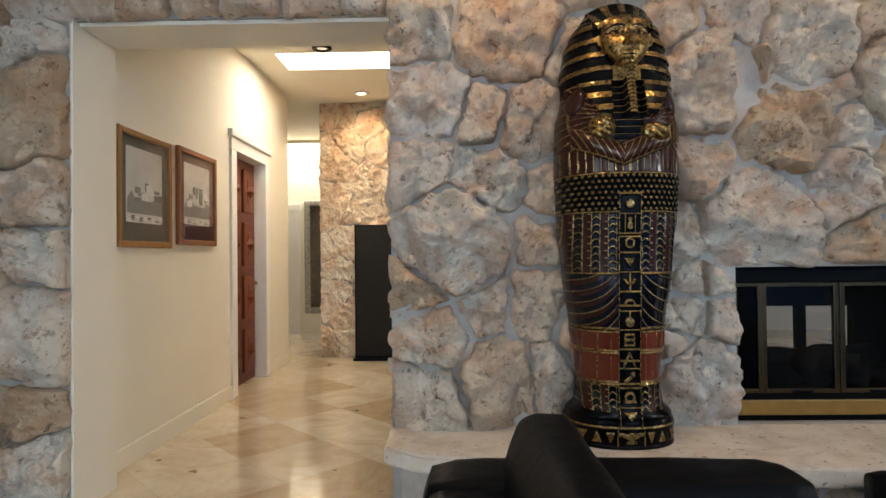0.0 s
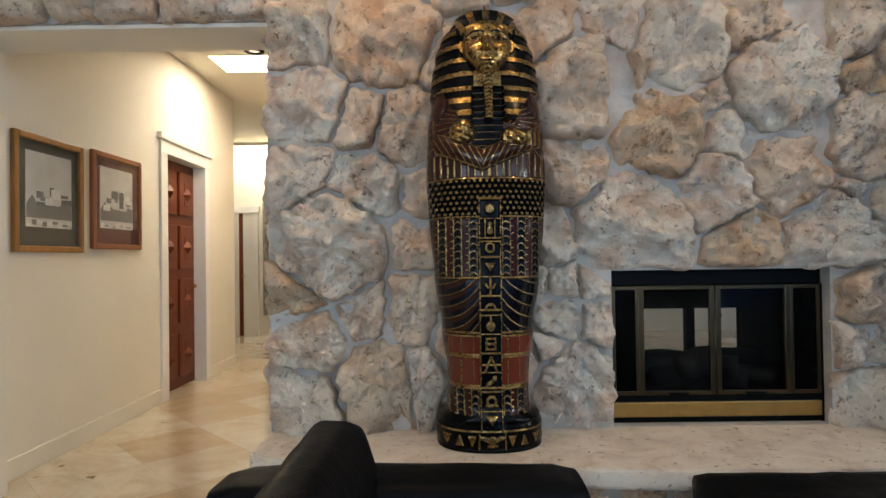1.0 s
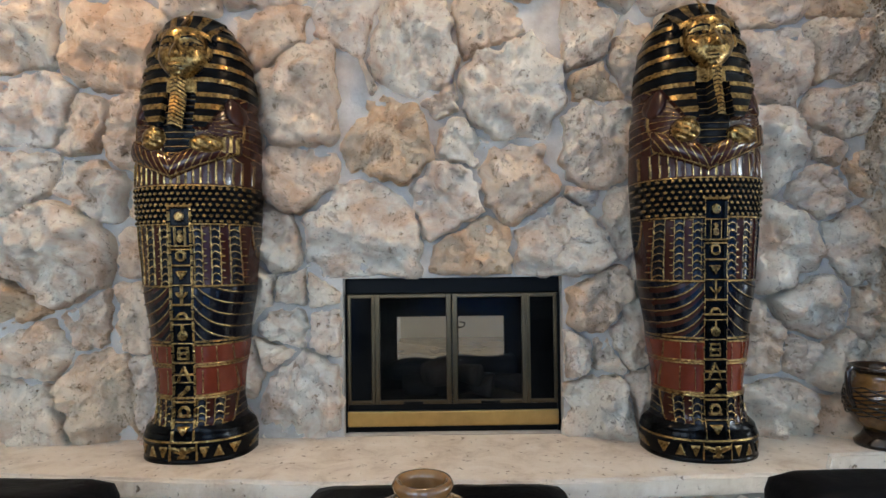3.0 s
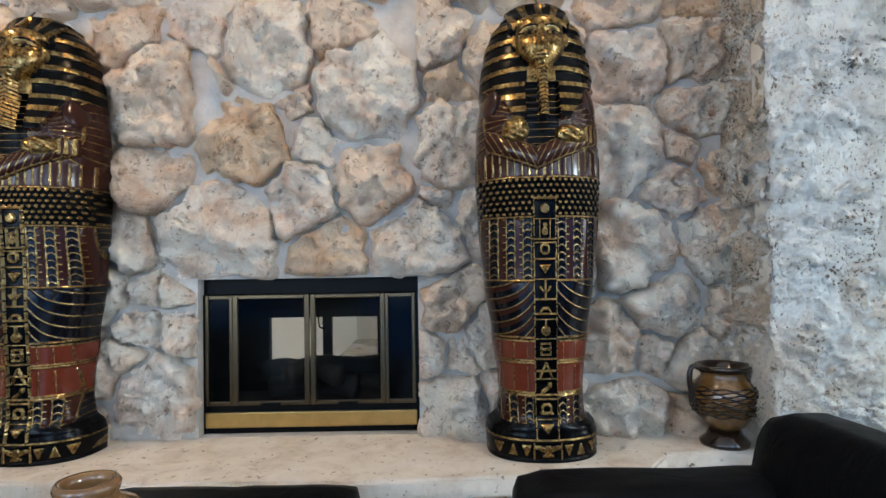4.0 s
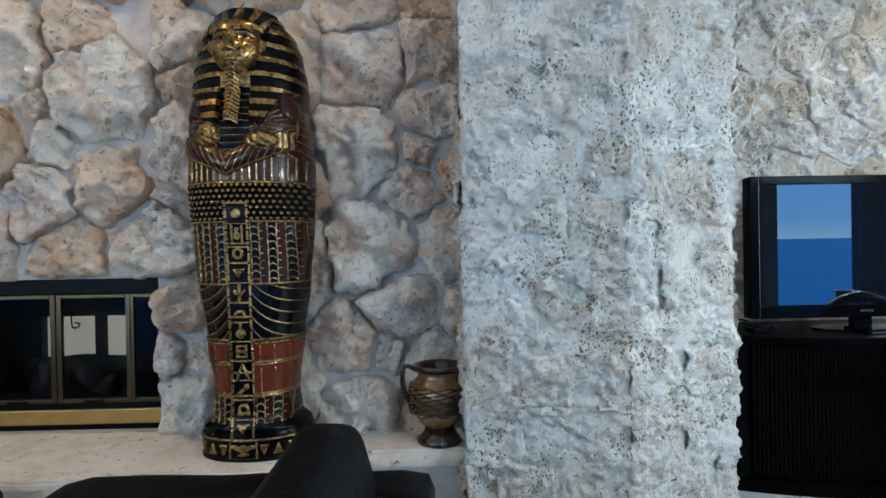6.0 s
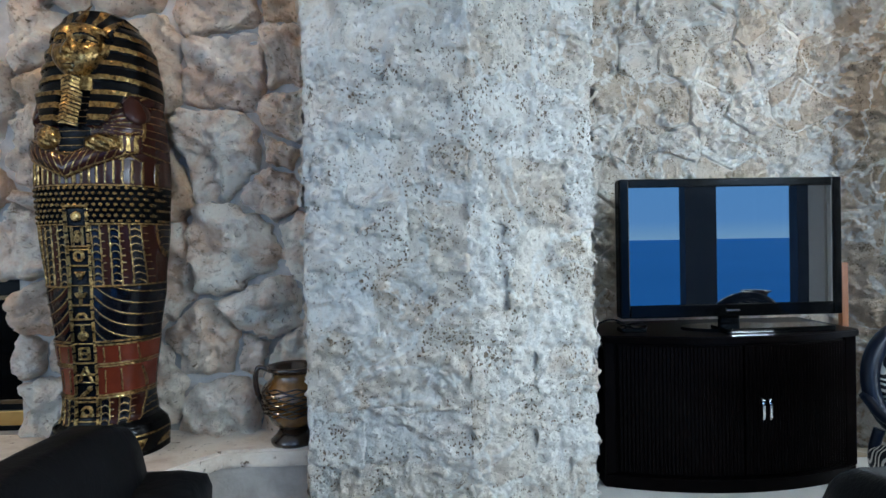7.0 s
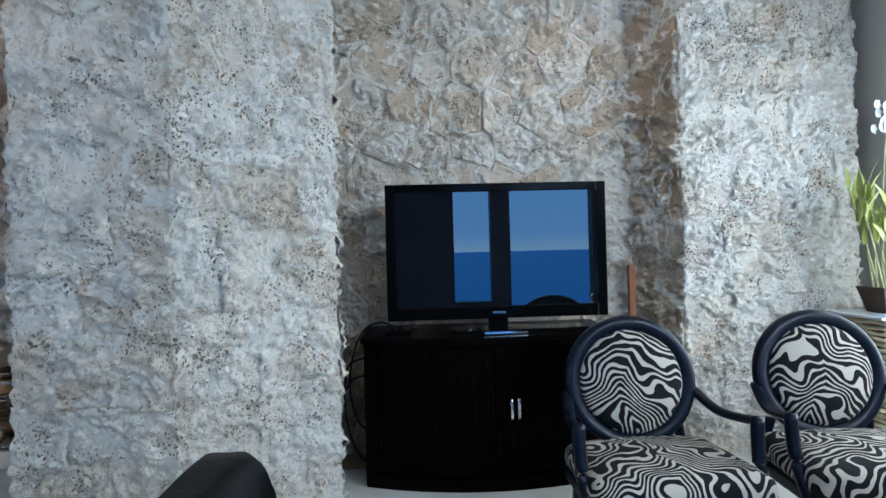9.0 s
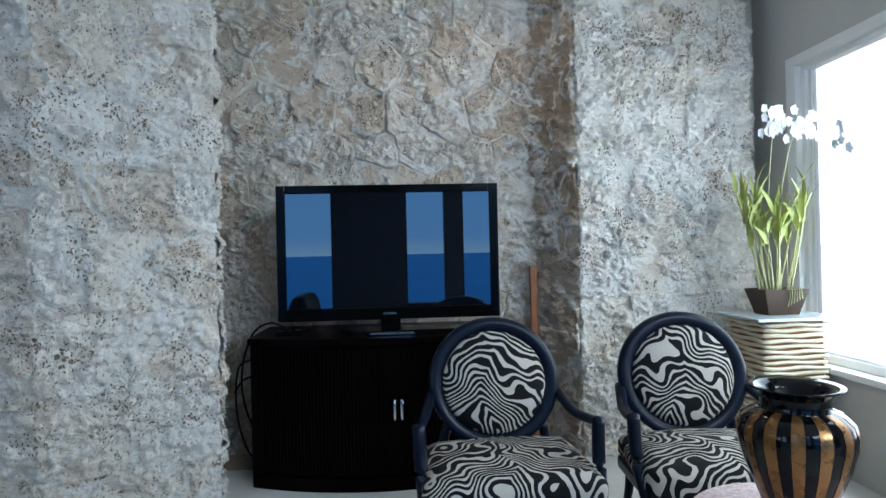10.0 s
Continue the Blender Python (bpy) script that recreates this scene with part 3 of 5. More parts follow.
# coral stone walls: column, alcove, pilaster
def coral_face(name, label, a, c, z1=CEIL, z0=0.0, seed=0, size=0.30, show=CEIL - 0.03, depth=0.023, courses=True, stone=CORAL):
    """A wall face from a to c (seen with a to the left), backed by a thick core, of close-set irregular coral slabs."""
    a, c = Vector((*a, 0)), Vector((*c, 0))
    u = (c - a).normalized()
    n = Vector((u.y, -u.x, 0))
    length = (c - a).length
    core = structure(name, box_bm(0, length, -0.0125, 0.12, z0, z1), PALE_MORTAR, label)
    core.matrix_world = Matrix(((u.x, -n.x, 0, a.x), (u.y, -n.y, 0, a.y), (0, 0, 1, 0), (0, 0, 0, 1)))
    rng = random.Random(seed)
    polys = []
    if courses:
        z = z0
        while z < show - 0.05:
            h = min(size * rng.uniform(0.7, 1.25), show - z)
            x = -0.014 - rng.uniform(0.0, 0.12)
            while x < length + 0.013:
                w = size * rng.uniform(0.7, 1.5)
                if x + w > length - 0.12:
                    w = length + 0.014 - x
                c = [(x - 0.012, z - 0.014), (x + w + 0.012, z - 0.014), (x + w + 0.012, z + h + 0.014), (x - 0.012, z + h + 0.014)]
                polys.append([Vector((min(length + 0.014, max(-0.014, a + rng.uniform(-0.012, 0.012))), b + rng.uniform(-0.016, 0.016))) for a, b in c])
                x += w
            z += h
    else:
        cols, rows = max(1, round(length / (size * 1.25))), round(show / size)
        seeds = []
        for j in range(rows + 1):
            for i in range(cols):
                off = 0.5 * (j % 2) - 0.25 if cols > 1 else 0.0
                seeds.append((length * (i + 0.5 + off * rng.uniform(0.5, 1.2)) / cols + rng.uniform(-0.04, 0.04), z0 + size * (j + 0.5) + rng.uniform(-0.07, 0.07), size * rng.uniform(0.35, 0.85)))
        polys = [cell(q, [*seeds[:i], *seeds[i + 1:]], (-0.014, length + 0.014, z0, show)) for i, q in enumerate(seeds)]
    for i, poly in enumerate(polys):
        if len(poly) < 3:
            continue
        verts, faces = slab_mesh(poly, depth * rng.uniform(0.75, 1.3), seed * 3.7 + i, 0.5 if courses else 0.0)
        link("coral_block", verts, faces, stone, core, smooth=True)
    return core


def slab_mesh(poly, depth, seed, full=0.0):
    """A flat coral slab with a broken, pitted face and ragged edges."""
    c = sum(poly, Vector((0, 0))) / len(poly)
    outline = []
    for k, p in enumerate(poly):
        q = poly[(k + 1) % len(poly)]
        n = max(2, int((q - p).length / 0.014))
        for i in range(n):
            w = p + (q - p) * (i / n)
            w = w + Vector((0.009 * fbm((w.x * 18, w.y * 18, seed), 3), 0.009 * fbm((w.x * 18, w.y * 18, seed + 5), 3)))
            outline.append(w)
    verts, faces, n = [], [], len(outline)
    prof = [(0.0, 0.0), (0.012, 0.45), (0.04, 0.85)] + [(0.075 + 0.905 * (k / 20), 1.0) for k in range(21)]
    for k, h in prof:
        for w in outline:
            d = c - w
            x, z = w.x + d.x * k, w.y + d.y * k
            y = depth * max(h, full)
            if h > 0.4 or full:
                ledge = fbm((x * 5.5 + seed, z * 8, seed), 4)
                step = 1 / (1 + math.exp(-14 * (ledge - 0.1)))
                y += 0.024 * step + 0.016 * ledge + 0.024 * fbm((x * 24, z * 28, seed), 3) - 0.014 * abs(fbm((x * 13, z * 13, seed + 4), 3))
                y -= 0.045 * max(0.0, fbm((x * 19 + 3, z * 26, seed), 2) - 0.42)
            verts.append((x, -max(0.003 if h < 0.8 else 0.0145, y), z))
    for j in range(len(prof) - 1):
        for i in range(n):
            k = (i + 1) % n
            faces.append((j * n + i, j * n + k, (j + 1) * n + k, (j + 1) * n + i))
    faces.append(tuple((len(prof) - 1) * n + i for i in range(n)))
    return verts, faces


# column side and alcove: part of their shade is in the stone colour
coral_face("column_side", "side of the coral stone column, its warm shade put into the colour", (2.13, 0.0), (2.13, -0.46), seed=1, stone=CORAL_TAN_SHADED)
coral_face("column_front", "pale pitted coral stone column beside the fireplace", (2.11, -0.46), (2.82, -0.47), seed=2, size=0.34)
coral_face("column_splay", "splayed face of the coral stone column", (2.82, -0.47), (3.5, -0.05), seed=3, size=0.34)
coral_face("alcove_west", "coral stone side of the television alcove", (3.5, -0.05), (3.2, 0.76), seed=4)
coral_face("alcove_back", "coral stone back wall of the television alcove", (3.2, 0.76), (5.44, 0.76), seed=5, size=0.27, courses=False, stone=CORAL_TAN_SHADED)
coral_face("alcove_east", "coral stone side of the television alcove, its shade put into the brown", (5.45, 0.76), (5.66, 0.44), seed=6, stone=CORAL_BROWN_SHADED)
coral_face("pilaster", "pale coral stone pilaster by the window", (5.66, 0.44), (6.82, 0.47), seed=7, size=0.33)
coral_face("pilaster_return", "narrow shaded return of the pilaster", (6.82, 0.47), (6.84, 0.68), seed=8)

# window wall on the east side
WY0, WY1, WZ0, WZ1 = -2.5, 0.23, 0.62, 2.45
bm = box_bm(7.0, 7.2, WY1 + 0.09, 0.8, 0, CEIL)
box(bm, 7.0, 7.2, -2.75, WY0, 0, CEIL)
box(bm, 7.2, 10.2, -2.75, -2.6, 0, CEIL)
box(bm, 10.0, 10.2, -5.4, -2.75, 0, CEIL)
box(bm, 7.0, 7.2, WY0, WY1 + 0.09, 0, WZ0 - 0.04)
box(bm, 7.0, 7.2, WY0, WY1 + 0.09, WZ1 + 0.06, CEIL)
structure("wall_east", bm, GREY_WALL, "greige plaster wall round the side window")
structure("wall_behind_pilaster", box_bm(6.8, 7.2, 0.68, 0.85, 0, CEIL), GREY_WALL, "greige plaster wall behind the pilaster")
win = tagged(new("window_1"), "large side window with a pale blue-white frame", kind="structure")
bm = box_bm(6.99, 7.12, WY1, WY1 + 0.09, WZ0, WZ1 + 0.06, bevel=0.004)
box(bm, 7.03, 7.10, WY1 - 0.035, WY1, WZ0, WZ1, bevel=0.004)
box(bm, 7.05, 7.09, WY1 - 0.065, WY1 - 0.035, WZ0 + 0.03, WZ1 - 0.03, bevel=0.004)
box(bm, 6.99, 7.12, WY0, WY1, WZ1, WZ1 + 0.06, bevel=0.004)
box(bm, 7.03, 7.10, WY0, WY1 - 0.035, WZ1 - 0.04, WZ1, bevel=0.004)
box(bm, 7.03, 7.10, WY0, WY1 - 0.035, WZ0, WZ0 + 0.05, bevel=0.004)
box(bm, 7.03, 7.10, WY0, WY0 + 0.06, WZ0 + 0.05, WZ1 - 0.04, bevel=0.004)
part("window_frame", bm, WHITE, win)
part("window_sill", box_bm(6.94, 7.12, WY0 - 0.05, WY1 + 0.1, WZ0 - 0.04, WZ0 - 0.002, bevel=0.006), WHITE, win)
pane = part("pane", box_bm(7.06, 7.066, WY0 + 0.06, WY1 - 0.065, WZ0 + 0.05, WZ1 - 0.04), GLASS, win)
pane.visible_shadow = False

# sea side of the room, behind the walk: tall windows between dark piers
bm = box_bm(2.3, 10.2, -5.5, -5.3, 3.25, CEIL)
box(bm, 4.62, 5.2, -5.5, -5.3, 0.0, 0.55)
for x0, x1 in ((3.46, 4.62), (5.2, 5.5), (6.8, 7.3), (8.6, 10.2)):
    box(bm, x0, x1, -5.5, -5.3, 0.0, 3.25)
structure("wall_south", bm, CURTAIN, "sea-facing wall with dark piers between tall windows")
# window openings added out of view, to let daylight onto the left
bm = box_bm(-7.0, 2.3, -5.5, -5.3, 3.25, CEIL)
for x0, x1 in ((-7.0, -5.0), (-3.6, -2.7), (-1.3, -0.4), (1.0, 2.3)):
    box(bm, x0, x1, -5.5, -5.3, 0.0, 3.25)
structure("wall_south_west", bm, GREY_WALL, "greige wall with added sea windows that light the left side")
structure("wall_west", box_bm(-7.2, -7.0, -5.5, 9.5, 0, CEIL), PLASTER, "cream plaster wall")
# outside
WATER = mottled("sea", (0.008, 0.14, 0.47), (0.012, 0.17, 0.55), 0.02, 0.6, 0.3, 0.4, spec=0.1)
SKY_BACK, tt, bb = mat("distant_sky")
far_z = node(tt, "ShaderNodeSeparateXYZ", None, i0=position(tt)).outputs[2]
set_bsdf(tt, bb, (0.0, 0.0, 0.0), 1.0)
tt.links.new(ramp(tt, calc(tt, "DIVIDE", far_z, 1400.0), [(0.0, (0.30, 0.60, 1.0)), (0.05, (0.17, 0.46, 1.0)), (0.25, (0.14, 0.44, 1.0)), (1.0, (0.15, 0.40, 0.95))]), bb.inputs["Emission Color"])
bb.inputs["Emission Strength"].default_value = 1.2
arc = [radians(-175 + 150 * i / 40) for i in range(41)]
tagged(link("backdrop", [(2500 * math.cos(a), 2500 * math.sin(a), z) for z in (-4.0, 1600.0) for a in arc], [(i, i + 1, 42 + i, 41 + i) for i in range(40)], SKY_BACK), "clear blue sky over the sea", kind="structure")
# sky sheet whitened to stand for the glare in the side window
WHITE_SKY = glow("whitened_sky", (0.86, 0.94, 1.0), 1.5)
arc = [radians(-25 + 130 * i / 40) for i in range(41)]
tagged(link("backdrop_white", [(2500 * math.cos(a), 2500 * math.sin(a), z) for z in (-4.0, 1600.0) for a in arc], [(i, i + 1, 42 + i, 41 + i) for i in range(40)], WHITE_SKY), "glowing white sky sheet that washes out the side window", kind="structure")
sea = link("water", [(-4000, -4000, -4.0), (4000, -4000, -4.0), (4000, 4000, -4.0), (-4000, 4000, -4.0)], [(0, 1, 2, 3)], WATER)
tagged(sea, "calm blue sea reaching the horizon", kind="structure")

# made-up ground, kept near-white so the lower window washes out as well
PALE_GROUND = mottled("whitish_ground", (0.80, 0.78, 0.74), (0.88, 0.87, 0.84), 0.4, 0.9, 0.2, 30.0)
tagged(part("ground", box_bm(7.25, 900.0, -2.3, 900.0, -0.9, -0.6), PALE_GROUND), "near-white ground added to wash out the side window's view", kind="structure")

# ---- hall beyond the opening ----
HC = 3.38
WX = -4.08
bm = box_bm(WX - 0.16, WX, 0.36, 2.56, 0, HC)
box(bm, WX - 0.16, WX, 3.56, 4.45, 0, HC)
box(bm, WX - 0.16, WX, 2.56, 3.56, 2.42, HC)
structure("wall_hall", bm, PLASTER, "cream plaster wall of the hall")
structure("wall_hall_end", box_bm(-7.0, 7.2, 7.2, 7.4, 0, HC), PLASTER, "cream plaster wall at the end of the hall")
structure("wall_hall_east", box_bm(-0.9, -0.75, 0.45, 7.2, 0, HC), PLASTER, "cream plaster wall between hall and next room")
bm = box_bm(-7.0, -3.75, 0.355, 9.5, HC, HC + 0.15)
box(bm, -2.5, 7.2, 0.355, 9.5, HC, HC + 0.15)
box(bm, -3.75, -2.5, 0.355, 2.85, HC, HC + 0.15)
box(bm, -3.75, -2.5, 3.36, 9.5, HC, HC + 0.15)
structure("ceiling_hall", bm, PLASTER, "cream plaster hall ceiling with a skylight opening")
tagged(part("skylight", box_bm(-3.75, -2.5, 2.85, 3.36, HC + 0.1, HC + 0.13), glow("daylit_diffuser", (1.0, 0.97, 0.92), 2.2)), "bright white skylight panel in the hall ceiling", kind="structure")
bm = box_bm(WX, WX + 0.016, 0.38, 2.5, 0, 0.13, bevel=0.004)
box(bm, WX, WX + 0.016, 3.62, 4.45, 0, 0.13, bevel=0.004)
structure("baseboard", bm, PLASTER, "cream painted baseboard")


# ---- living room: hearth and fireplace ----
hearth_line = [(-2.3, -0.002), (-2.3, -0.33), (-2.12, -0.46), (-1.2, -0.57), (-0.5, -0.63), (0.5, -0.645), (1.2, -0.60), (1.5, -0.62), (1.68, -0.37), (2.12, -0.37), (2.12, -0.002)]


def rough_slab(line, z0, z1, step=0.05):
    """A slab whose front edge is chipped and uneven."""
    pts = []
    for i, p in enumerate(line):
        q = line[(i + 1) % len(line)]
        n = max(1, int(math.dist(p, q) / step))
        for k in range(n):
            x, y = p[0] + (q[0] - p[0]) * k / n, p[1] + (q[1] - p[1]) * k / n
            if y < -0.05:
                y += 0.010 * fbm((x * 9, y * 9, 1.0), 3)
                x += 0.008 * fbm((x * 9, y * 9, 7.0), 3)
            pts.append((x, y))
    bm = slab(pts, z0, z1)
    rim = [e for e in bm.edges if abs(e.verts[0].co.z - e.verts[1].co.z) < 1e-6]
    bmesh.ops.bevel(bm, geom=rim, offset=0.012, segments=2, affect="EDGES")
    for v in bm.verts:
        if v.co.y < -0.2:
            v.co += Vector((0, 0.006 * fbm(v.co * 16, 3), 0.004 * fbm(v.co * 21, 2)))
    return bm


tagged(part("hearth_slab", rough_slab(hearth_line, 0.372, 0.455), HEARTH), "worn pale coral stone hearth slab with a chipped edge", "hearth")
hearth_base = tagged(part("hearth_base", slab([(-2.22, -0.003), (-2.22, -0.30), (-2.06, -0.40), (-0.5, -0.55), (0.5, -0.565), (1.44, -0.54), (1.6, -0.33), (2.11, -0.33), (2.11, -0.003)], 0.0, 0.37), MORTAR), "fieldstone base under the hearth slab", "hearth")
for i in range(9):
    x0 = -2.0 + 0.385 * i
    v, f = stone_mesh([Vector((x0, 0.02)), Vector((x0 + 0.37, 0.02)), Vector((x0 + 0.37, 0.36)), Vector((x0, 0.36))], 0.05, i * 1.7, 0.012)
    ob = link("stone", v, f, STONE, hearth_base, smooth=True)
    a, c = Vector((x0, 0)), Vector((x0 + 0.37, 0))
    ob.location.y = -0.40 - 0.15 * min(1, (x0 + 2.06) / 1.5) if x0 < 1.2 else -0.53

fireplace = thing("fireplace", "black and brass framed glass-door fireplace, seen through to the next room", "fireplace")
part("hood_plate", box_bm(FX0 + 0.002, FX1 - 0.002, 0.05, 0.07, 1.168, FZ1 - 0.002, bevel=0.004), BLACK_METAL, fireplace)
part("side_plate", box_bm(FX0 + 0.002, -0.535, 0.04, 0.08, 0.457, 1.168), BLACK_METAL, fireplace)
part("side_plate", box_bm(0.541, FX1 - 0.002, 0.04, 0.08, 0.457, 1.168), BLACK_METAL, fireplace)
part("vent_rail", box_bm(-0.535, 0.541, 0.05, 0.08, 0.565, 0.60), BLACK_METAL, fireplace)
part("base_rail", box_bm(-0.535, 0.541, 0.05, 0.08, 0.457, 0.487), BLACK_METAL, fireplace)
part("brass_bar", box_bm(-0.54, 0.545, 0.035, 0.06, 0.487, 0.565, bevel=0.005), BRASS, fireplace, "brushed brass bottom rail")
for x0, x1, w in ((-0.535, -0.395, 0.018), (-0.395, -0.003, 0.026), (0.003, 0.386, 0.026), (0.386, 0.541, 0.018)):
    bm = box_bm(x0, x0 + w, 0.03, 0.055, 0.602, 1.166, bevel=0.003)
    box(bm, x1 - w, x1, 0.03, 0.055, 0.602, 1.166, bevel=0.003)
    box(bm, x0 + w, x1 - w, 0.03, 0.055, 0.602, 0.622, bevel=0.003)
    box(bm, x0 + w, x1 - w, 0.03, 0.055, 1.146, 1.166, bevel=0.003)
    d = part("glass_door", bm, DARK_BRASS, fireplace, "aged brass framed glass door")
    if x1 - x0 > 0.2:
        p = part("pane", box_bm(x0 + w, x1 - w, 0.040, 0.045, 0.622, 1.146), SMOKED, d)
        p.visible_shadow = False
        part("handle", box_bm((x0 + x1) / 2 - 0.05, (x0 + x1) / 2 + 0.05, 0.012, 0.03, 0.606, 0.618, bevel=0.003), BLACK_METAL, d)
    else:
        part("side_panel", box_bm(x0 + w, x1 - w, 0.040, 0.045, 0.622, 1.146), BLACK_PLASTIC, d)
bm = box_bm(FX0 + 0.004, FX0 + 0.03, 0.085, 0.448, 0.459, 1.246)
box(bm, FX1 - 0.03, FX1 - 0.004, 0.085, 0.448, 0.459, 1.246)
box(bm, FX0 + 0.03, FX1 - 0.03, 0.085, 0.448, 1.16, 1.246)
box(bm, FX0 + 0.03, FX1 - 0.03, 0.085, 0.448, 0.459, 0.60)
box(bm, FX0 + 0.03, -0.31, 0.39, 0.446, 0.60, 1.16)
box(bm, 0.31, FX1 - 0.03, 0.39, 0.446, 0.60, 1.16)
box(bm, -0.31, 0.31, 0.39, 0.446, 1.015, 1.16)
box(bm, -0.005, 0.045, 0.395, 0.44, 0.60, 1.015)
box(bm, -0.31, -0.005, 0.395, 0.44, 0.60, 0.665)
box(bm, 0.045, 0.31, 0.395, 0.44, 0.60, 0.665)
part("firebox", bm, SOOT, fireplace, "sooty black firebox")
for x, z, r, a in ((-0.02, 0.66, 0.07, 0.05), (0.1, 0.74, 0.075, -0.1), (-0.1, 0.73, 0.06, 0.12), (0.16, 0.66, 0.06, 0.0)):
    ln = smooth_line([(x - 0.24, 0.22 + a, z - 0.01), (x, 0.24, z + 0.02), (x + 0.24, 0.22 - a, z)], 6)
    part("log", tube(ln, r, 10, taper=lambda s: 0.85 + 0.2 * math.sin(7 * s)), SOOT, fireplace, smooth=True)
part("damper_hook", tube(smooth_line([(0.03, 0.12, 1.16), (0.03, 0.12, 1.0), (0.06, 0.12, 0.985), (0.07, 0.12, 1.005), (0.045, 0.12, 1.01)], 6), 0.004, 6), BLACK_METAL, fireplace)

# ---- sarcophagus statues ----
GOLD, tt, bb = mat("worn_gold_leaf")
wear = tex_noise(tt, coords(tt), 55.0, 6, 0.7)
set_bsdf(tt, bb, ramp(tt, wear, [(0.36, (0.022, 0.012, 0.006)), (0.50, (0.22, 0.13, 0.045)), (0.78, (0.62, 0.43, 0.18))]), ramp(tt, wear, [(0.3, (0.42, 0.42, 0.42)), (0.7, (0.2, 0.2, 0.2))]), 1.0)
S_BLACK = plain("black_glaze", (0.002, 0.0018, 0.0018), 0.22, 0, 0, 0.1)
S_BROWN = plain("dark_red_glaze", (0.030, 0.008, 0.0045), 0.17, 0, 0, 0.25)
S_RED = plain("brick_red_glaze", (0.115, 0.020, 0.009), 0.2, 0, 0, 0.35)
S_BLUE = plain("blue_black_glaze", (0.004, 0.0035, 0.005), 0.16, 0, 0, 0.25)


def interp(table, z):
    for (z0, v0), (z1, v1) in zip(table, table[1:]):
        if z <= z1:
            s = (z - z0) / (z1 - z0)
            s = s * s * (3 - 2 * s)
            return v0 + (v1 - v0) * s
    return table[-1][1]


S_WIDTH = [(0.0, 0.250), (0.095, 0.254), (0.125, 0.245), (0.175, 0.200), (0.25, 0.190), (0.30, 0.193), (0.52, 0.220), (0.75, 0.252), (1.02, 0.276), (1.22, 0.285), (1.42, 0.277), (1.55, 0.258), (1.585, 0.262), (1.65, 0.256), (1.78, 0.234), (1.85, 0.205), (1.93, 0.147), (1.98, 0.07), (2.0, 0.012)]
S_DEPTH = [(0.0, 0.265), (0.10, 0.265), (0.125, 0.262), (0.20, 0.245), (0.30, 0.245), (0.75, 0.27), (1.2, 0.30), (1.42, 0.29), (1.6, 0.25), (1.84, 0.22), (1.95, 0.16), (2.0, 0.03)]


def glyph(k, u, v):
    """One sign of the middle strip; u and v run from -1 to 1."""
    r = math.hypot(u, v)
    return (abs(u) < 0.8 * v + 0.35 and v < 0.6,                                                # wedge
            0.45 < r < 0.75 and v > -0.35 or (abs(v + 0.55) < 0.13 and abs(u) < 0.9),           # omega
            abs(v - 0.7 * u) < 0.26 and abs(u) < 0.75 or math.hypot(u - 0.45, v - 0.55) < 0.25 or abs(v + 0.75) < 0.1,  # bird
            abs(abs(u) - 0.42 * (0.8 - v)) < 0.15 and v < 0.8 or abs(v + 0.2) < 0.1,            # legs
            abs(abs(u) - 0.6) < 0.13 and abs(v) < 0.8 or abs(v) < 0.12 and abs(u) < 0.6 or abs(abs(v) - 0.72) < 0.1 and abs(u) < 0.7,  # box
            math.hypot(u, v + 0.2) < 0.62 or abs(u) < 0.16 and v > 0.2,                         # flask
            0.5 < math.hypot(u, v + 0.5) < 0.8 and v > -0.5 or abs(v + 0.6) < 0.1,              # dome
            0.5 < math.hypot(u, v - 0.4) < 0.78 and v < 0.4 or abs(u) < 0.12,                   # boat
            abs(u) < 0.7 * v + 0.4 and v < 0.5,                                                 # wedge
            0.4 < r < 0.7 or abs(v - 0.8) < 0.1,                                                # ring
            math.hypot(u * 1.2, v + 0.3) < 0.5 or math.hypot(u, v - 0.5) < 0.3 or abs(abs(u) - 0.7) < 0.1,  # beetle
            r < 0.6)[k % 12]


def columns(ax, z, pitch, row, line=0.0032):
    """Upright gilt lines with small arched ticks between them."""
    c = (ax - 0.055) % pitch
    if c < line:
        return 0.006, 1
    if int((ax - 0.055) / pitch) % 2 == 0:
        return (0.004, 1) if abs((z % row) - 0.5 * row - 0.35 * row * math.sin(math.pi * c / pitch) + 0.15 * row) < 0.0020 else (0.0, 4)
    return (0.004, 1) if z % row < 0.004 and c < 0.5 * pitch else (0.0, 2)


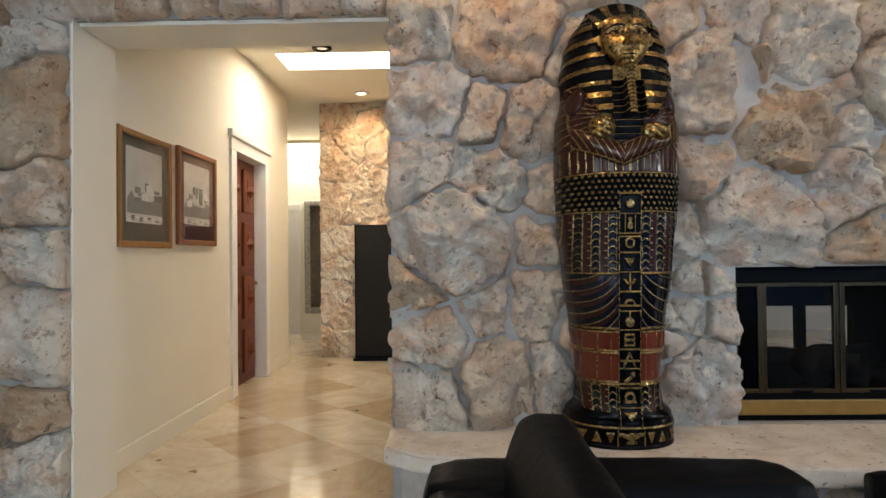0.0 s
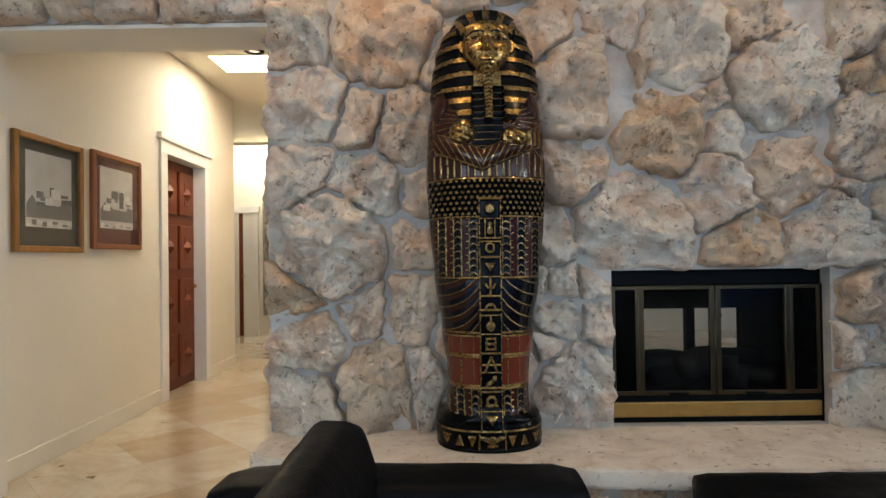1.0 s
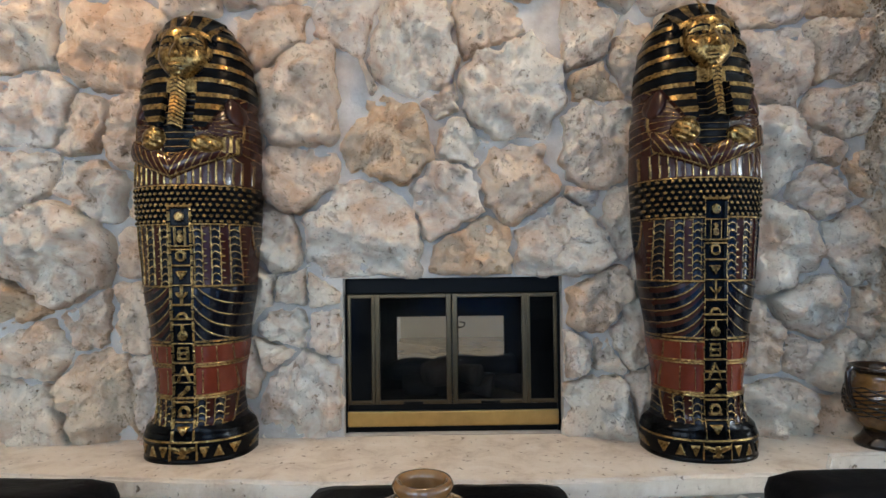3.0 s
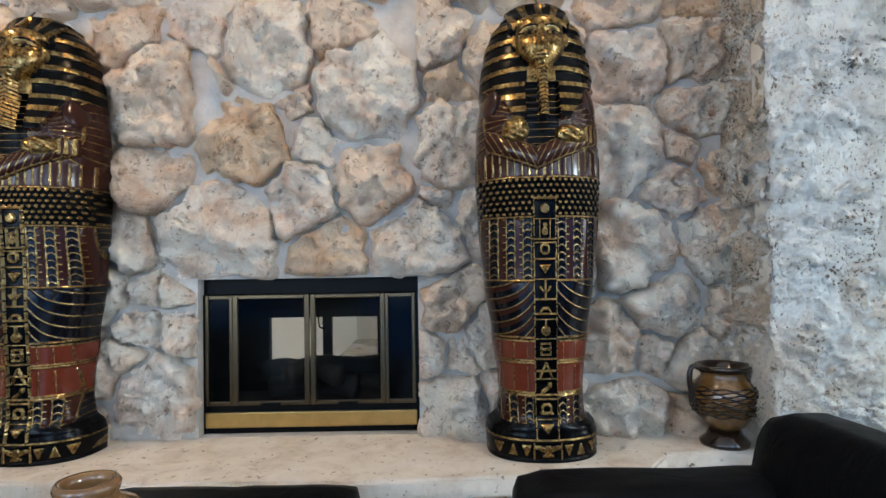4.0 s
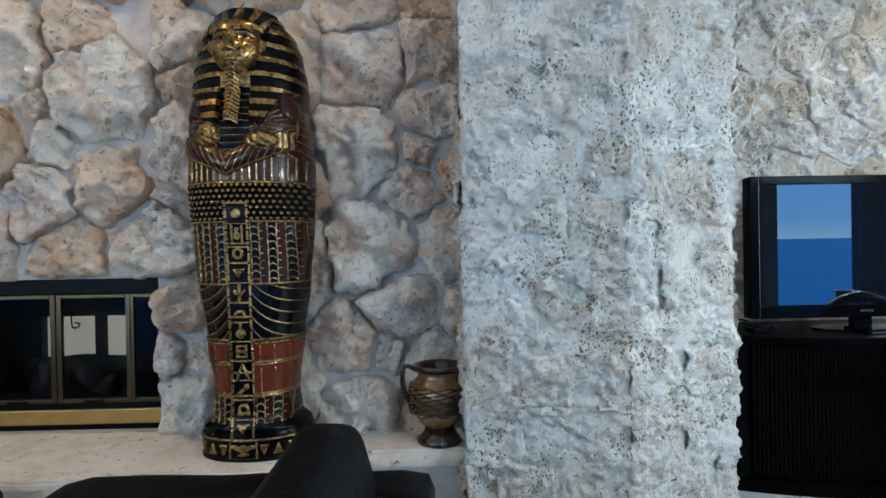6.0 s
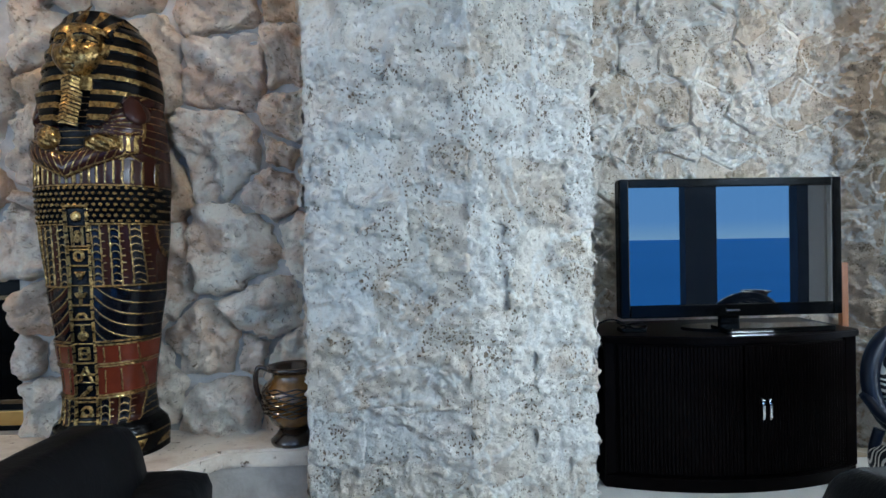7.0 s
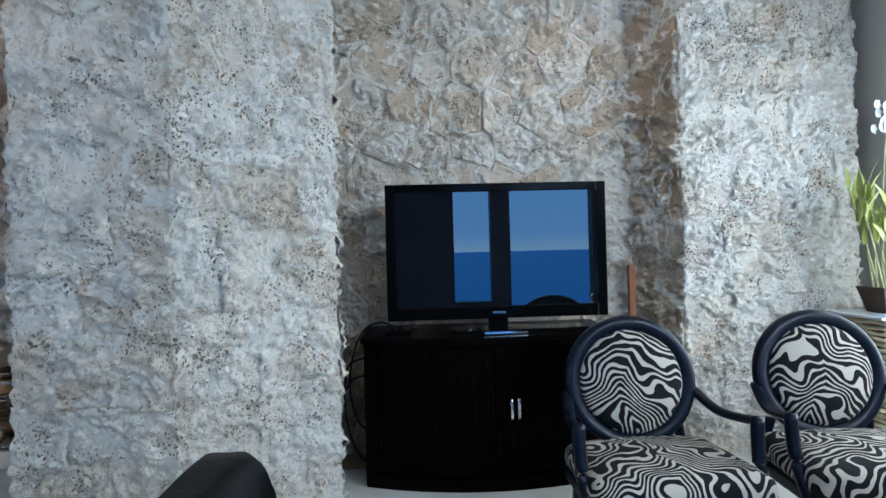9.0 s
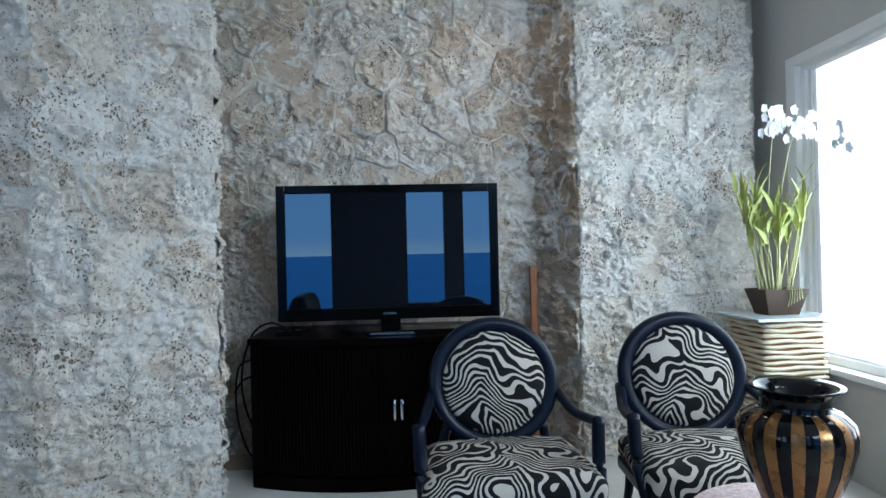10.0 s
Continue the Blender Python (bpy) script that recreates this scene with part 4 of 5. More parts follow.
def statue_surface(x, z, w):
    """Relief (m) and colour (0 black, 1 gold, 2 brown, 3 red, 4 blue-black) at a place on the front."""
    ax = abs(x)
    if z < 0.095:
        if z < 0.014 or z > 0.084:
            return 0.005, 1 if z > 0.086 else 0
        if ax < 0.062:
            if ax > 0.056:
                return 0.006, 1
            wing = abs(z - 0.048 - 0.35 * ax + 0.1 * (ax > 0.035) * (ax - 0.035)) < 0.012 - 0.10 * ax
            body = ax < 0.010 and 0.026 < z < 0.07 or abs(z - 0.028) < 0.005 and ax < 0.022
            return (0.006, 1) if wing or body else (0.0, 0)
        c = (ax - 0.062) % 0.056 - 0.028
        up = (z - 0.026) / 0.044
        wide = 0.017 * (up if int((ax - 0.062) / 0.056) % 2 == 0 else 1 - up) + 0.002
        return (0.006, 1) if 0 < up < 1 and abs(c) < wide else (0.0, 0)
    if ax < 0.049 and z < 1.103:
        if ax > 0.0435 or z > 1.096:
            return 0.015, 1 if int(z * 150) % 7 else 0
        cell_h = 0.0835
        k, row = int((z - 0.095) / cell_h), ((z - 0.095) / cell_h) % 1.0
        if row > 0.94:
            return 0.008, 1
        g = glyph(k, x / 0.032, (row - 0.47) / 0.40)
        return (0.012 if g else 0.0), (1 if g else 0)
    for line in (0.272, 0.283, 0.408, 0.418, 0.502, 0.516, 0.757, 1.018, 1.183):
        if abs(z - line) < 0.0036:
            return 0.008, 1
    if z < 0.155:
        return 0.0, 0
    if z < 0.270:
        return columns(ax, z, 0.032, 0.031)
    if z < 0.505:
        return (0.004, 1) if (ax - 0.02) % 0.055 < 0.0042 and (0.295 < z < 0.39 or 0.428 < z < 0.49) else (0.0, 3)
    if z < 0.755:
        g = (z + 0.11 * (1 - math.exp(-(ax - 0.05) / 0.075)) + 0.01) % 0.052
        return (0.006, 1) if g < 0.0040 else (0.0, 2 if x < 0 and g > 0.03 else 4)
    if z < 1.016:
        return columns(ax, z, 0.0345, 0.0315, 0.0038)
    if z < 1.181:
        row = int((z - 1.02) / 0.0235)
        bx, bz = ((ax + 0.013 * (row % 2)) % 0.026) / 0.026 - 0.5, ((z - 1.02) % 0.0235) / 0.0235 - 0.5
        r = bx * bx + bz * bz
        return 0.014 * max(0, 1 - 4 * r), 1 if r < 0.075 else 0
    # hands
    for hx, hz, rx, rz in ((-0.115, 1.385, 0.056, 0.052), (0.115, 1.362, 0.068, 0.040)):
        u, v = (x - hx) / rx, (z - hz) / rz
        if u * u + v * v < 1:
            finger = 0.006 * abs(math.sin((x * 0.5 + z) * 130))
            return 0.036 * math.sqrt(1 - u * u - v * v) + 0.014 - finger, 1
    if 0.178 < x < 0.24 and abs(z - 1.362) < 0.036:
        return 0.026, 1 if x % 0.022 < 0.012 else 2
    # crossed forearms with gilt hems
    low = 1.215 + 0.42 * abs(x + 0.03)
    if low < z < low + 0.095 and ax < 0.235:
        q = (z - low) / 0.095
        rise = 0.032 * math.sqrt(max(0.0, 1 - (2 * q - 1) ** 2))
        if q < 0.07 or q > 0.93:
            return rise + 0.006, 1
        return rise, 1 if (x * 0.95 + (z if x < -0.03 else -z) * 0.5) % 0.024 < 0.0045 else 2
    if z < 1.29:
        return (0.007, 1) if ax % 0.030 < 0.0055 and z > 1.192 else (0.002, 2)
    # brow band and cobra root
    top = 1.878 - 2.9 * x * x
    if ax < 0.112 and top - 0.024 < z < top:
        return 0.062 - 1.6 * x * x, 1
    # beard
    if ax < 0.0145 + 0.005 * (z - 1.425) / 0.2 and 1.425 < z < 1.642:
        return 0.085, 1 if (z + 0.5 * ax) % 0.017 < 0.0125 else 0
    # face
    chin = max(0.0, 1.745 - z) / 0.115
    u, v = x / (0.094 - 0.042 * chin ** 1.4), (z - 1.745) / 0.115
    rf = 0.82 * u * u + (v * v if v < 0 else 0.35 * v * v)
    if rf < 1 and z < top and z > 1.63 and ax < 0.102:
        d = 0.080 * math.sqrt(1 - rf) ** 0.8 + 0.012
        if 1.722 < z < 1.80:
            d += 0.034 * math.exp(-((x / (0.010 + 0.010 * (1.80 - z) / 0.08)) ** 2)) * min(1.0, (1.80 - z) / 0.055) * min(1.0, (z - 1.722) / 0.008)
        d += 0.011 * math.exp(-((x / 0.026) ** 2 + ((z - 1.690) / 0.007) ** 2)) + 0.011 * math.exp(-((x / 0.020) ** 2 + ((z - 1.674) / 0.007) ** 2))
        d += 0.010 * math.exp(-((x / 0.022) ** 2 + ((z - 1.650) / 0.012) ** 2))
        d -= 0.022 * math.exp(-(((ax - 0.045) / 0.030) ** 2 + ((z - 1.790) / 0.017) ** 2))
        d += 0.010 * math.exp(-(((ax - 0.045) / 0.017) ** 2 + ((z - 1.787) / 0.008) ** 2))
        lid = ((ax - 0.046) / 0.028) ** 2 + ((z - 1.787) / 0.0105) ** 2
        eye = 0.55 < lid < 1 or ((ax - 0.046) / 0.008) ** 2 + ((z - 1.787) / 0.008) ** 2 < 1 or (abs(z - 1.787) < 0.003 and 0.07 < ax < 0.09)
        brow = abs(z - 1.818 + 9.0 * (ax - 0.042) ** 2) < 0.0042 and 0.012 < ax < 0.085
        mouth = abs(z - 1.682) < 0.0018 and ax < 0.022
        return d, 0 if eye or brow or mouth else 1
    if ((ax - 0.103) / 0.014) ** 2 + ((z - 1.765) / 0.030) ** 2 < 1:
        return 0.045, 1
    if ax < 0.060 and 1.585 < z <= 1.645:
        return 0.030, 1
    # lappets that hang to the hands, and the ruffled collar between them
    inner, outer = 0.068, 0.20 - 0.07 * (1.587 - z) / 0.13
    if 1.425 < z < 1.588 and inner < ax < outer:
        return 0.040, 1 if (z - 1.452) % 0.0575 < 0.024 else 0
    if z < 1.60 and ax <= inner:
        return (0.008, 1) if (z - 1.41) % 0.030 < 0.0035 else (0.004, 0)
    if z < 1.578:
        # shoulder cap, then sleeves pleated out from it
        cu, cv = (ax - 0.212 + 0.25 * (z - 1.515)) / 0.036, (z - 1.515) / 0.062
        if cu * cu + cv * cv < 1:
            return 0.022 * math.sqrt(1 - cu * cu - cv * cv) + 0.006, 2
        ang = math.atan2(z - 1.43, ax - 0.06)
        rim = abs(math.hypot(ax - 0.06, (z - 1.43) * 1.05) - 0.185) < 0.004
        return (0.007, 1) if ang % 0.17 < 0.026 or rim else (0.003, 2)
    # headcloth: fan of stripes on the crown, level stripes on the wings
    if z > top - 0.01 and ax < 0.13:
        ang = math.atan2(z - 1.66, x)
        return 0.030, 1 if (ang - math.pi / 2 + 0.062) % 0.25 < 0.11 else 0
    bend = z + 0.10 * (ax - 0.1) ** 2 * 6
    return (0.016, 1) if (bend - 1.637) % 0.0663 < 0.024 else (0.006, 0)


def statue_mesh(rows=560, cols=230):
    verts, tint = [], []
    for j in range(rows + 1):
        z = 2.0 * j / rows
        w, d = interp(S_WIDTH, z), interp(S_DEPTH, z)
        for i in range(cols + 1):
            q = 2 * i / cols - 1
            a = math.pi / 2 * (0.72 * q + 0.28 * q ** 3)
            s, c = math.sin(a), math.cos(a)
            x, y = w * math.copysign(abs(s) ** 0.92, s), -d * (max(c, 0) ** 0.72)
            rel, tone = statue_surface(x, z, w)
            fade = min(1.0, c * 3)
            verts.append((x + rel * s * 0.4 * fade, y - rel * fade, z * 1.032))
            tint.append(tone)
    faces, idx = [], []
    for j in range(rows):
        for i in range(cols):
            k = j * (cols + 1) + i
            faces.append((k, k + 1, k + cols + 2, k + cols + 1))
            idx.append(tint[k])
    n = cols + 1
    for j in range(rows):
        faces.append((j * n, (j + 1) * n, (j + 1) * n + cols, j * n + cols))
        idx.append(0)
    faces.append(tuple(range(cols + 1))[::-1])
    idx.append(0)
    # cobra on the brow
    base = len(verts)
    for k in range(7):
        for q in range(6):
            a = 2 * math.pi * q / 6
            r = 0.014 * (1 - k / 9)
            verts.append((r * math.cos(a), -0.235 + 0.018 * k - 0.01 + r * math.sin(a), 1.95 + 0.018 * k))
    for k in range(6):
        for q in range(6):
            faces.append((base + k * 6 + q, base + k * 6 + (q + 1) % 6, base + (k + 1) * 6 + (q + 1) % 6, base + (k + 1) * 6 + q))
            idx.append(1)
    me = bpy.data.meshes.new("sarcophagus_statue")
    me.from_pydata(verts, [], faces)
    for m in (S_BLACK, GOLD, S_BROWN, S_RED, S_BLUE):
        me.materials.append(m)
    me.polygons.foreach_set("material_index", idx)
    me.polygons.foreach_set("use_smooth", [True] * len(idx))
    me.update()
    return me


statue = new("sarcophagus_statue", statue_mesh())
statue.matrix_world = pose(-1.195, -0.13, 0.455, 0, 0, 0)
tagged(statue, "glossy black, red and gold painted sarcophagus standing on the hearth", "statue", "sarcophagi beside the fireplace")
copy_thing(statue, pose(1.13, -0.21, 0.455, 0, 0, -2))

# ---- urn, ottoman, jar ----
URN = mottled("brown_carved_glaze", (0.06, 0.026, 0.007), (0.17, 0.08, 0.02), 14.0, 0.16, 0.4, 60.0, coat=0.5)
URN_DARK = plain("dark_brown_glaze", (0.022, 0.011, 0.006), 0.22, 0, 0.3)
urn = thing("urn", "brown glazed two-handled urn with carved wavy bands", "urn", pose(1.985, -0.26, 0.455, 0, 0, 10))
urn.scale = (1.16, 1.16, 0.98)
part("body", lathe([(0.0, 0.075), (0.06, 0.075), (0.085, 0.10), (0.115, 0.16), (0.128, 0.22), (0.122, 0.27), (0.10, 0.305), (0.085, 0.325), (0.088, 0.345)], 40), URN, urn, smooth=True)
for k in range(11):
    r = 0.114 + 0.015 * math.sin(math.pi * (k + 1) / 12)
    part("carved_band", tube([(r * math.cos(a), r * math.sin(a), 0.155 + 0.0125 * k + 0.005 * math.sin(9 * a + k * 2.1)) for a in [2 * math.pi * i / 60 for i in range(60)]], 0.0038, 5, closed=True), URN_DARK, urn)
part("rim", lathe([(0.086, 0.343), (0.105, 0.362), (0.108, 0.375), (0.098, 0.378), (0.08, 0.36), (0.08, 0.30), (0.0, 0.29)], 40), URN_DARK, urn, smooth=True)
part("foot", lathe([(0.0, 0.0), (0.092, 0.0), (0.095, 0.018), (0.07, 0.045), (0.055, 0.08), (0.0, 0.08)], 36), URN_DARK, urn, smooth=True)
for s in (-1, 1):
    part("handle", tube(smooth_line([(s * 0.085, 0, 0.35), (s * 0.135, 0, 0.375), (s * 0.15, 0, 0.32), (s * 0.14, 0, 0.24), (s * 0.118, 0, 0.19)], 6), 0.011, 8), URN_DARK, urn, smooth=True)
part("ring", tube([(0.128 + 0.03 * math.cos(a), -0.05, 0.14 + 0.035 * math.sin(a)) for a in [2 * math.pi * i / 20 for i in range(20)]], 0.005, 6, closed=True), CHROME, urn)


def pillow_bm(x0, x1, y0, y1, z0, z1, r=0.08, crown=0.03, nx=16, ny=16, nz=10, tuft=None, power=5):
    """A stuffed, soft-edged block."""
    bm = bmesh.new()
    bmesh.ops.create_cube(bm, size=2.0)
    bmesh.ops.subdivide_edges(bm, edges=list(bm.edges), cuts=11, use_grid_fill=True)
    cx, cy, cz = (x0 + x1) / 2, (y0 + y1) / 2, (z0 + z1) / 2
    hx, hy, hz = (x1 - x0) / 2, (y1 - y0) / 2, (z1 - z0) / 2
    for v in bm.verts:
        p = v.co.copy()
        q = Vector((p.x * hx, p.y * hy, p.z * hz))
        inner = Vector((max(-hx + r, min(hx - r, q.x)), max(-hy + r, min(hy - r, q.y)), max(-hz + r, min(hz - r, q.z))))
        d = q - inner
        if d.length > 1e-6:
            q = inner + d.normalized() * min(r, max(abs(d.x), abs(d.y), abs(d.z)))
        bul = (1 - p.x * p.x) * (1 - p.y * p.y)
        q.z += math.copysign(crown * bul, p.z) if abs(p.z) > 0.4 else 0
        q += Vector((0.006 * noise.noise(q * 7), 0.006 * noise.noise(q * 7 + Vector((5, 0, 0))), 0.006 * noise.noise(q * 6 + Vector((0, 9, 0)))))
        if tuft and p.z > 0.4:
            a, c = math.sin(q.x * tuft), math.sin(q.y * tuft)
            q.z -= 0.018 * (1 - abs(a)) ** 2 * (1 - abs(c)) ** 2 + 0.008 * (1 - min(abs(a), abs(c))) ** 6
        v.co = q + Vector((cx, cy, cz))
    return bm


ottoman = thing("ottoman", "low black leather ottoman with a tufted top", "ottoman")
part("cushion", pillow_bm(-0.52, 0.38, -1.95, -0.85, 0.34, 0.545, 0.05, 0.02, tuft=26), LEATHER, ottoman, "tufted black leather top", smooth=True)
part("base", box_bm(-0.49, 0.35, -1.92, -0.88, 0.06, 0.345, bevel=0.02), LEATHER, ottoman)
for x in (-0.44, 0.30):
    for y in (-1.87, -0.93):
        part("foot", box_bm(x - 0.025, x + 0.025, y - 0.025, y + 0.025, 0, 0.06, bevel=0.006), ESPRESSO, ottoman)
JARM = mottled("amber_brown_glaze", (0.11, 0.045, 0.014), (0.24, 0.12, 0.045), 10.0, 0.22, 0.2, 40.0, coat=0.4)
jar = thing("jar", "amber brown glazed pottery jar with a thick rolled rim", "jar", pose(-0.10, -1.72, 0.562))
part("body", lathe([(0.0, 0.0), (0.08, 0.0), (0.11, 0.03), (0.145, 0.12), (0.14, 0.19), (0.10, 0.245), (0.066, 0.262), (0.058, 0.28)], 44), JARM, jar, smooth=True)
part("rim", lathe([(0.057, 0.275), (0.064, 0.283), (0.067, 0.297), (0.06, 0.307), (0.05, 0.305), (0.046, 0.29), (0.046, 0.2), (0.0, 0.19)], 44), JARM, jar, smooth=True)


# ---- leather sofas ----
def sofa(name, label, m, y0, y1, deep, arm_z, back_z, back_x0, back_x1):
    """A leather sofa that faces +x of its own frame; its back runs along y."""
    s = thing(name, label, "sofa", m, "leather seats round the fireplace")
    part("base", box_bm(0.06, deep - 0.04, y0 + 0.02, y1 - 0.02, 0.05, 0.30, bevel=0.02), LEATHER, s)
    part("seat_cushion", pillow_bm(0.30, deep - 0.02, y0 + 0.24, y1 - 0.24, 0.29, 0.46, 0.05, 0.02), LEATHER, s, smooth=True)
    part("back_frame", pillow_bm(0.0, 0.26, y0 + 0.02, y1 - 0.02, 0.08, arm_z - 0.02, 0.05, 0.0), LEATHER, s, smooth=True)
    bm = pillow_bm(back_x0 - 0.02, back_x1 + 0.06, y0 + 0.03, y1 - 0.02, 0.40, back_z, 0.10, 0.015)
    mid, low = (back_x0 + back_x1) / 2 + 0.02, 0.52
    for v in bm.verts:
        if v.co.z > low:
            v.co.x = mid + (v.co.x - mid) * (1 - 0.5 * ((v.co.z - low) / (back_z - low)) ** 1.3)
    part("back_cushion", bm, LEATHER, s, "rounded black leather back cushion", smooth=True)
    for a, c in ((y0, y0 + 0.24), (y1 - 0.24, y1)):
        part("armrest", pillow_bm(0.0, deep, a, c, 0.06, arm_z, 0.055, 0.008), LEATHER, s, smooth=True)
    for x in (0.1, deep - 0.1):
        for y in (y0 + 0.1, y1 - 0.1):
            part("foot", box_bm(x - 0.03, x + 0.03, y - 0.03, y + 0.03, 0, 0.055, bevel=0.006), ESPRESSO, s)
    return s


sofa("sofa", "black leather sofa with square arms before the hearth", pose(-2.06, 0, 0), -2.7, -1.22, 1.06, 0.715, 0.87, 0.20, 0.45)
sofa("sofa", "black leather sofa with square arms near the column", pose(1.96, 0, 0, 0, 0, 180), 1.27, 2.72, 1.1, 0.725, 0.90, 0.14, 0.42)
sofa("armchair", "dark leather armchair with a rounded back", pose(3.72, 0, 0, 0, 0, 180), 1.86, 2.75, 0.85, 0.62, 0.925, 0.06, 0.30)

# ---- television alcove ----
cab = thing("media_cabinet", "dark espresso bow-front cabinet with tambour doors", "cabinet", pose(4.365, 0.16, 0))


def bow(x):
    return -0.15 * (1 - (x / 0.735) ** 2)


edge = [(-0.735 + 1.47 * i / 24, bow(-0.735 + 1.47 * i / 24)) for i in range(25)]
part("body", slab([(x, y + 0.025) for x, y in edge] + [(0.735, 0.52), (-0.735, 0.52)], 0.05, 0.82), ESPRESSO, cab)
part("top", slab([(x * 1.02, y - 0.02) for x, y in edge] + [(0.75, 0.53), (-0.75, 0.53)], 0.82, 0.86, 0.006), ESPRESSO, cab)
part("plinth", slab([(x, y - 0.005) for x, y in edge] + [(0.735, 0.5), (-0.735, 0.5)], 0.0, 0.075, 0.005), ESPRESSO, cab)
for s in (-1, 1):
    part("side_post", box_bm(s * 0.70 - 0.035, s * 0.70 + 0.035, -0.015, 0.05, 0.075, 0.82, bevel=0.008), ESPRESSO, cab)
for lo, hi in ((-0.655, -0.005), (0.005, 0.655)):
    n = 32
    pts = [(lo + (hi - lo) * i / 12, bow(lo + (hi - lo) * i / 12) + 0.014) for i in range(13)]
    d = part("door", slab(pts + [(x, y + 0.01) for x, y in pts[::-1]], 0.092, 0.805), ESPRESSO, cab, "tambour door of narrow dark slats")
    first = None
    for i in range(n):
        xm = lo + (hi - lo) * (i + 0.5) / n
        if first is None:
            w = (hi - lo) / n * 0.465
            first = sl = part("slat", box_bm(-w, w, 0.004, 0.016, 0.096, 0.80, bevel=0.002, seg=1), ESPRESSO, d)
        else:
            sl = new("slat", first.data)
            sl.parent = d
        sl.location = (xm, bow(xm), 0)
    hx = -0.02 if lo < 0 else 0.02
    part("handle", tube(smooth_line([(hx + 0.11, bow(hx) + 0.004, 0.40), (hx + 0.11, bow(hx) - 0.022, 0.41), (hx + 0.11, bow(hx) - 0.026, 0.45), (hx + 0.11, bow(hx) - 0.022, 0.505), (hx + 0.11, bow(hx) + 0.004, 0.515)], 5), 0.0085, 8), CHROME, d, smooth=True)

tv = thing("television", "flat black television with a glossy dark screen", "television", pose(4.435, 0.29, 0.86, 0, 0, 0.3))
bm = box_bm(-0.665, 0.665, -0.03, 0.05, 0.075, 0.885, bevel=0.012)
part("housing", bm, BLACK_PLASTIC, tv)
bm = box_bm(-0.665, -0.61, -0.042, -0.028, 0.075, 0.885, bevel=0.006)
box(bm, 0.61, 0.665, -0.042, -0.028, 0.075, 0.885, bevel=0.006)
box(bm, -0.61, 0.61, -0.042, -0.028, 0.835, 0.885, bevel=0.006)
box(bm, -0.61, 0.61, -0.042, -0.028, 0.075, 0.15, bevel=0.006)
part("bezel", bm, BLACK_PLASTIC, tv)
part("screen", box_bm(-0.612, 0.612, -0.036, -0.031, 0.148, 0.837), SCREEN, tv, "glossy dark screen glass")
part("maker_mark", box_bm(-0.04, 0.04, -0.0445, -0.0425, 0.106, 0.118), CHROME, tv)
part("neck", box_bm(-0.06, 0.06, -0.01, 0.03, 0.015, 0.09, bevel=0.008), BLACK_PLASTIC, tv)
part("stand", slab([(0.30 * math.cos(a), 0.14 * math.sin(a) - 0.02) for a in [2 * math.pi * i / 36 for i in range(36)]], 0.0, 0.018, 0.004), BLACK_PLASTIC, tv)
player = thing("disc_player", "thin black disc player under the television", "player", pose(4.62, 0.16, 0.86, 0, 0, 3))
part("case", box_bm(-0.32, 0.32, -0.08, 0.1, 0.0, 0.03, bevel=0.004), BLACK_PLASTIC, player)
part("front_strip", box_bm(-0.30, -0.05, -0.083, -0.079, 0.008, 0.02), CHROME, player)
tagged(part("set_top_box", box_bm(3.76, 3.90, 0.2, 0.3, 0.861, 0.885, bevel=0.004), BLACK_PLASTIC), "small black receiver box on the cabinet", "receiver")
for k, pts in enumerate(([(3.85, 0.3, 0.87), (3.72, 0.28, 0.93), (3.60, 0.3, 0.85), (3.53, 0.33, 0.6), (3.56, 0.36, 0.35), (3.66, 0.38, 0.22)],
                         [(3.80, 0.34, 0.88), (3.88, 0.3, 0.90), (3.95, 0.33, 0.88), (3.90, 0.36, 0.865), (3.78, 0.36, 0.90)],
                         [(3.62, 0.3, 0.72), (3.52, 0.3, 0.66), (3.5, 0.32, 0.4), (3.55, 0.33, 0.18), (3.62, 0.33, 0.08)],
                         [(3.64, 0.28, 0.62), (3.56, 0.26, 0.60), (3.50, 0.28, 0.52)])):
    tagged(part("cable", tube(smooth_line(pts, 8), 0.006, 6), BLACK_METAL, smooth=True), "loose black cable hanging beside the cabinet", "cable")
tagged(part("board", box_bm(5.37, 5.415, 0.62, 0.66, 0.0, 1.22, bevel=0.004), FRAME_RED), "narrow reddish wooden board leaning in the alcove corner", "board")


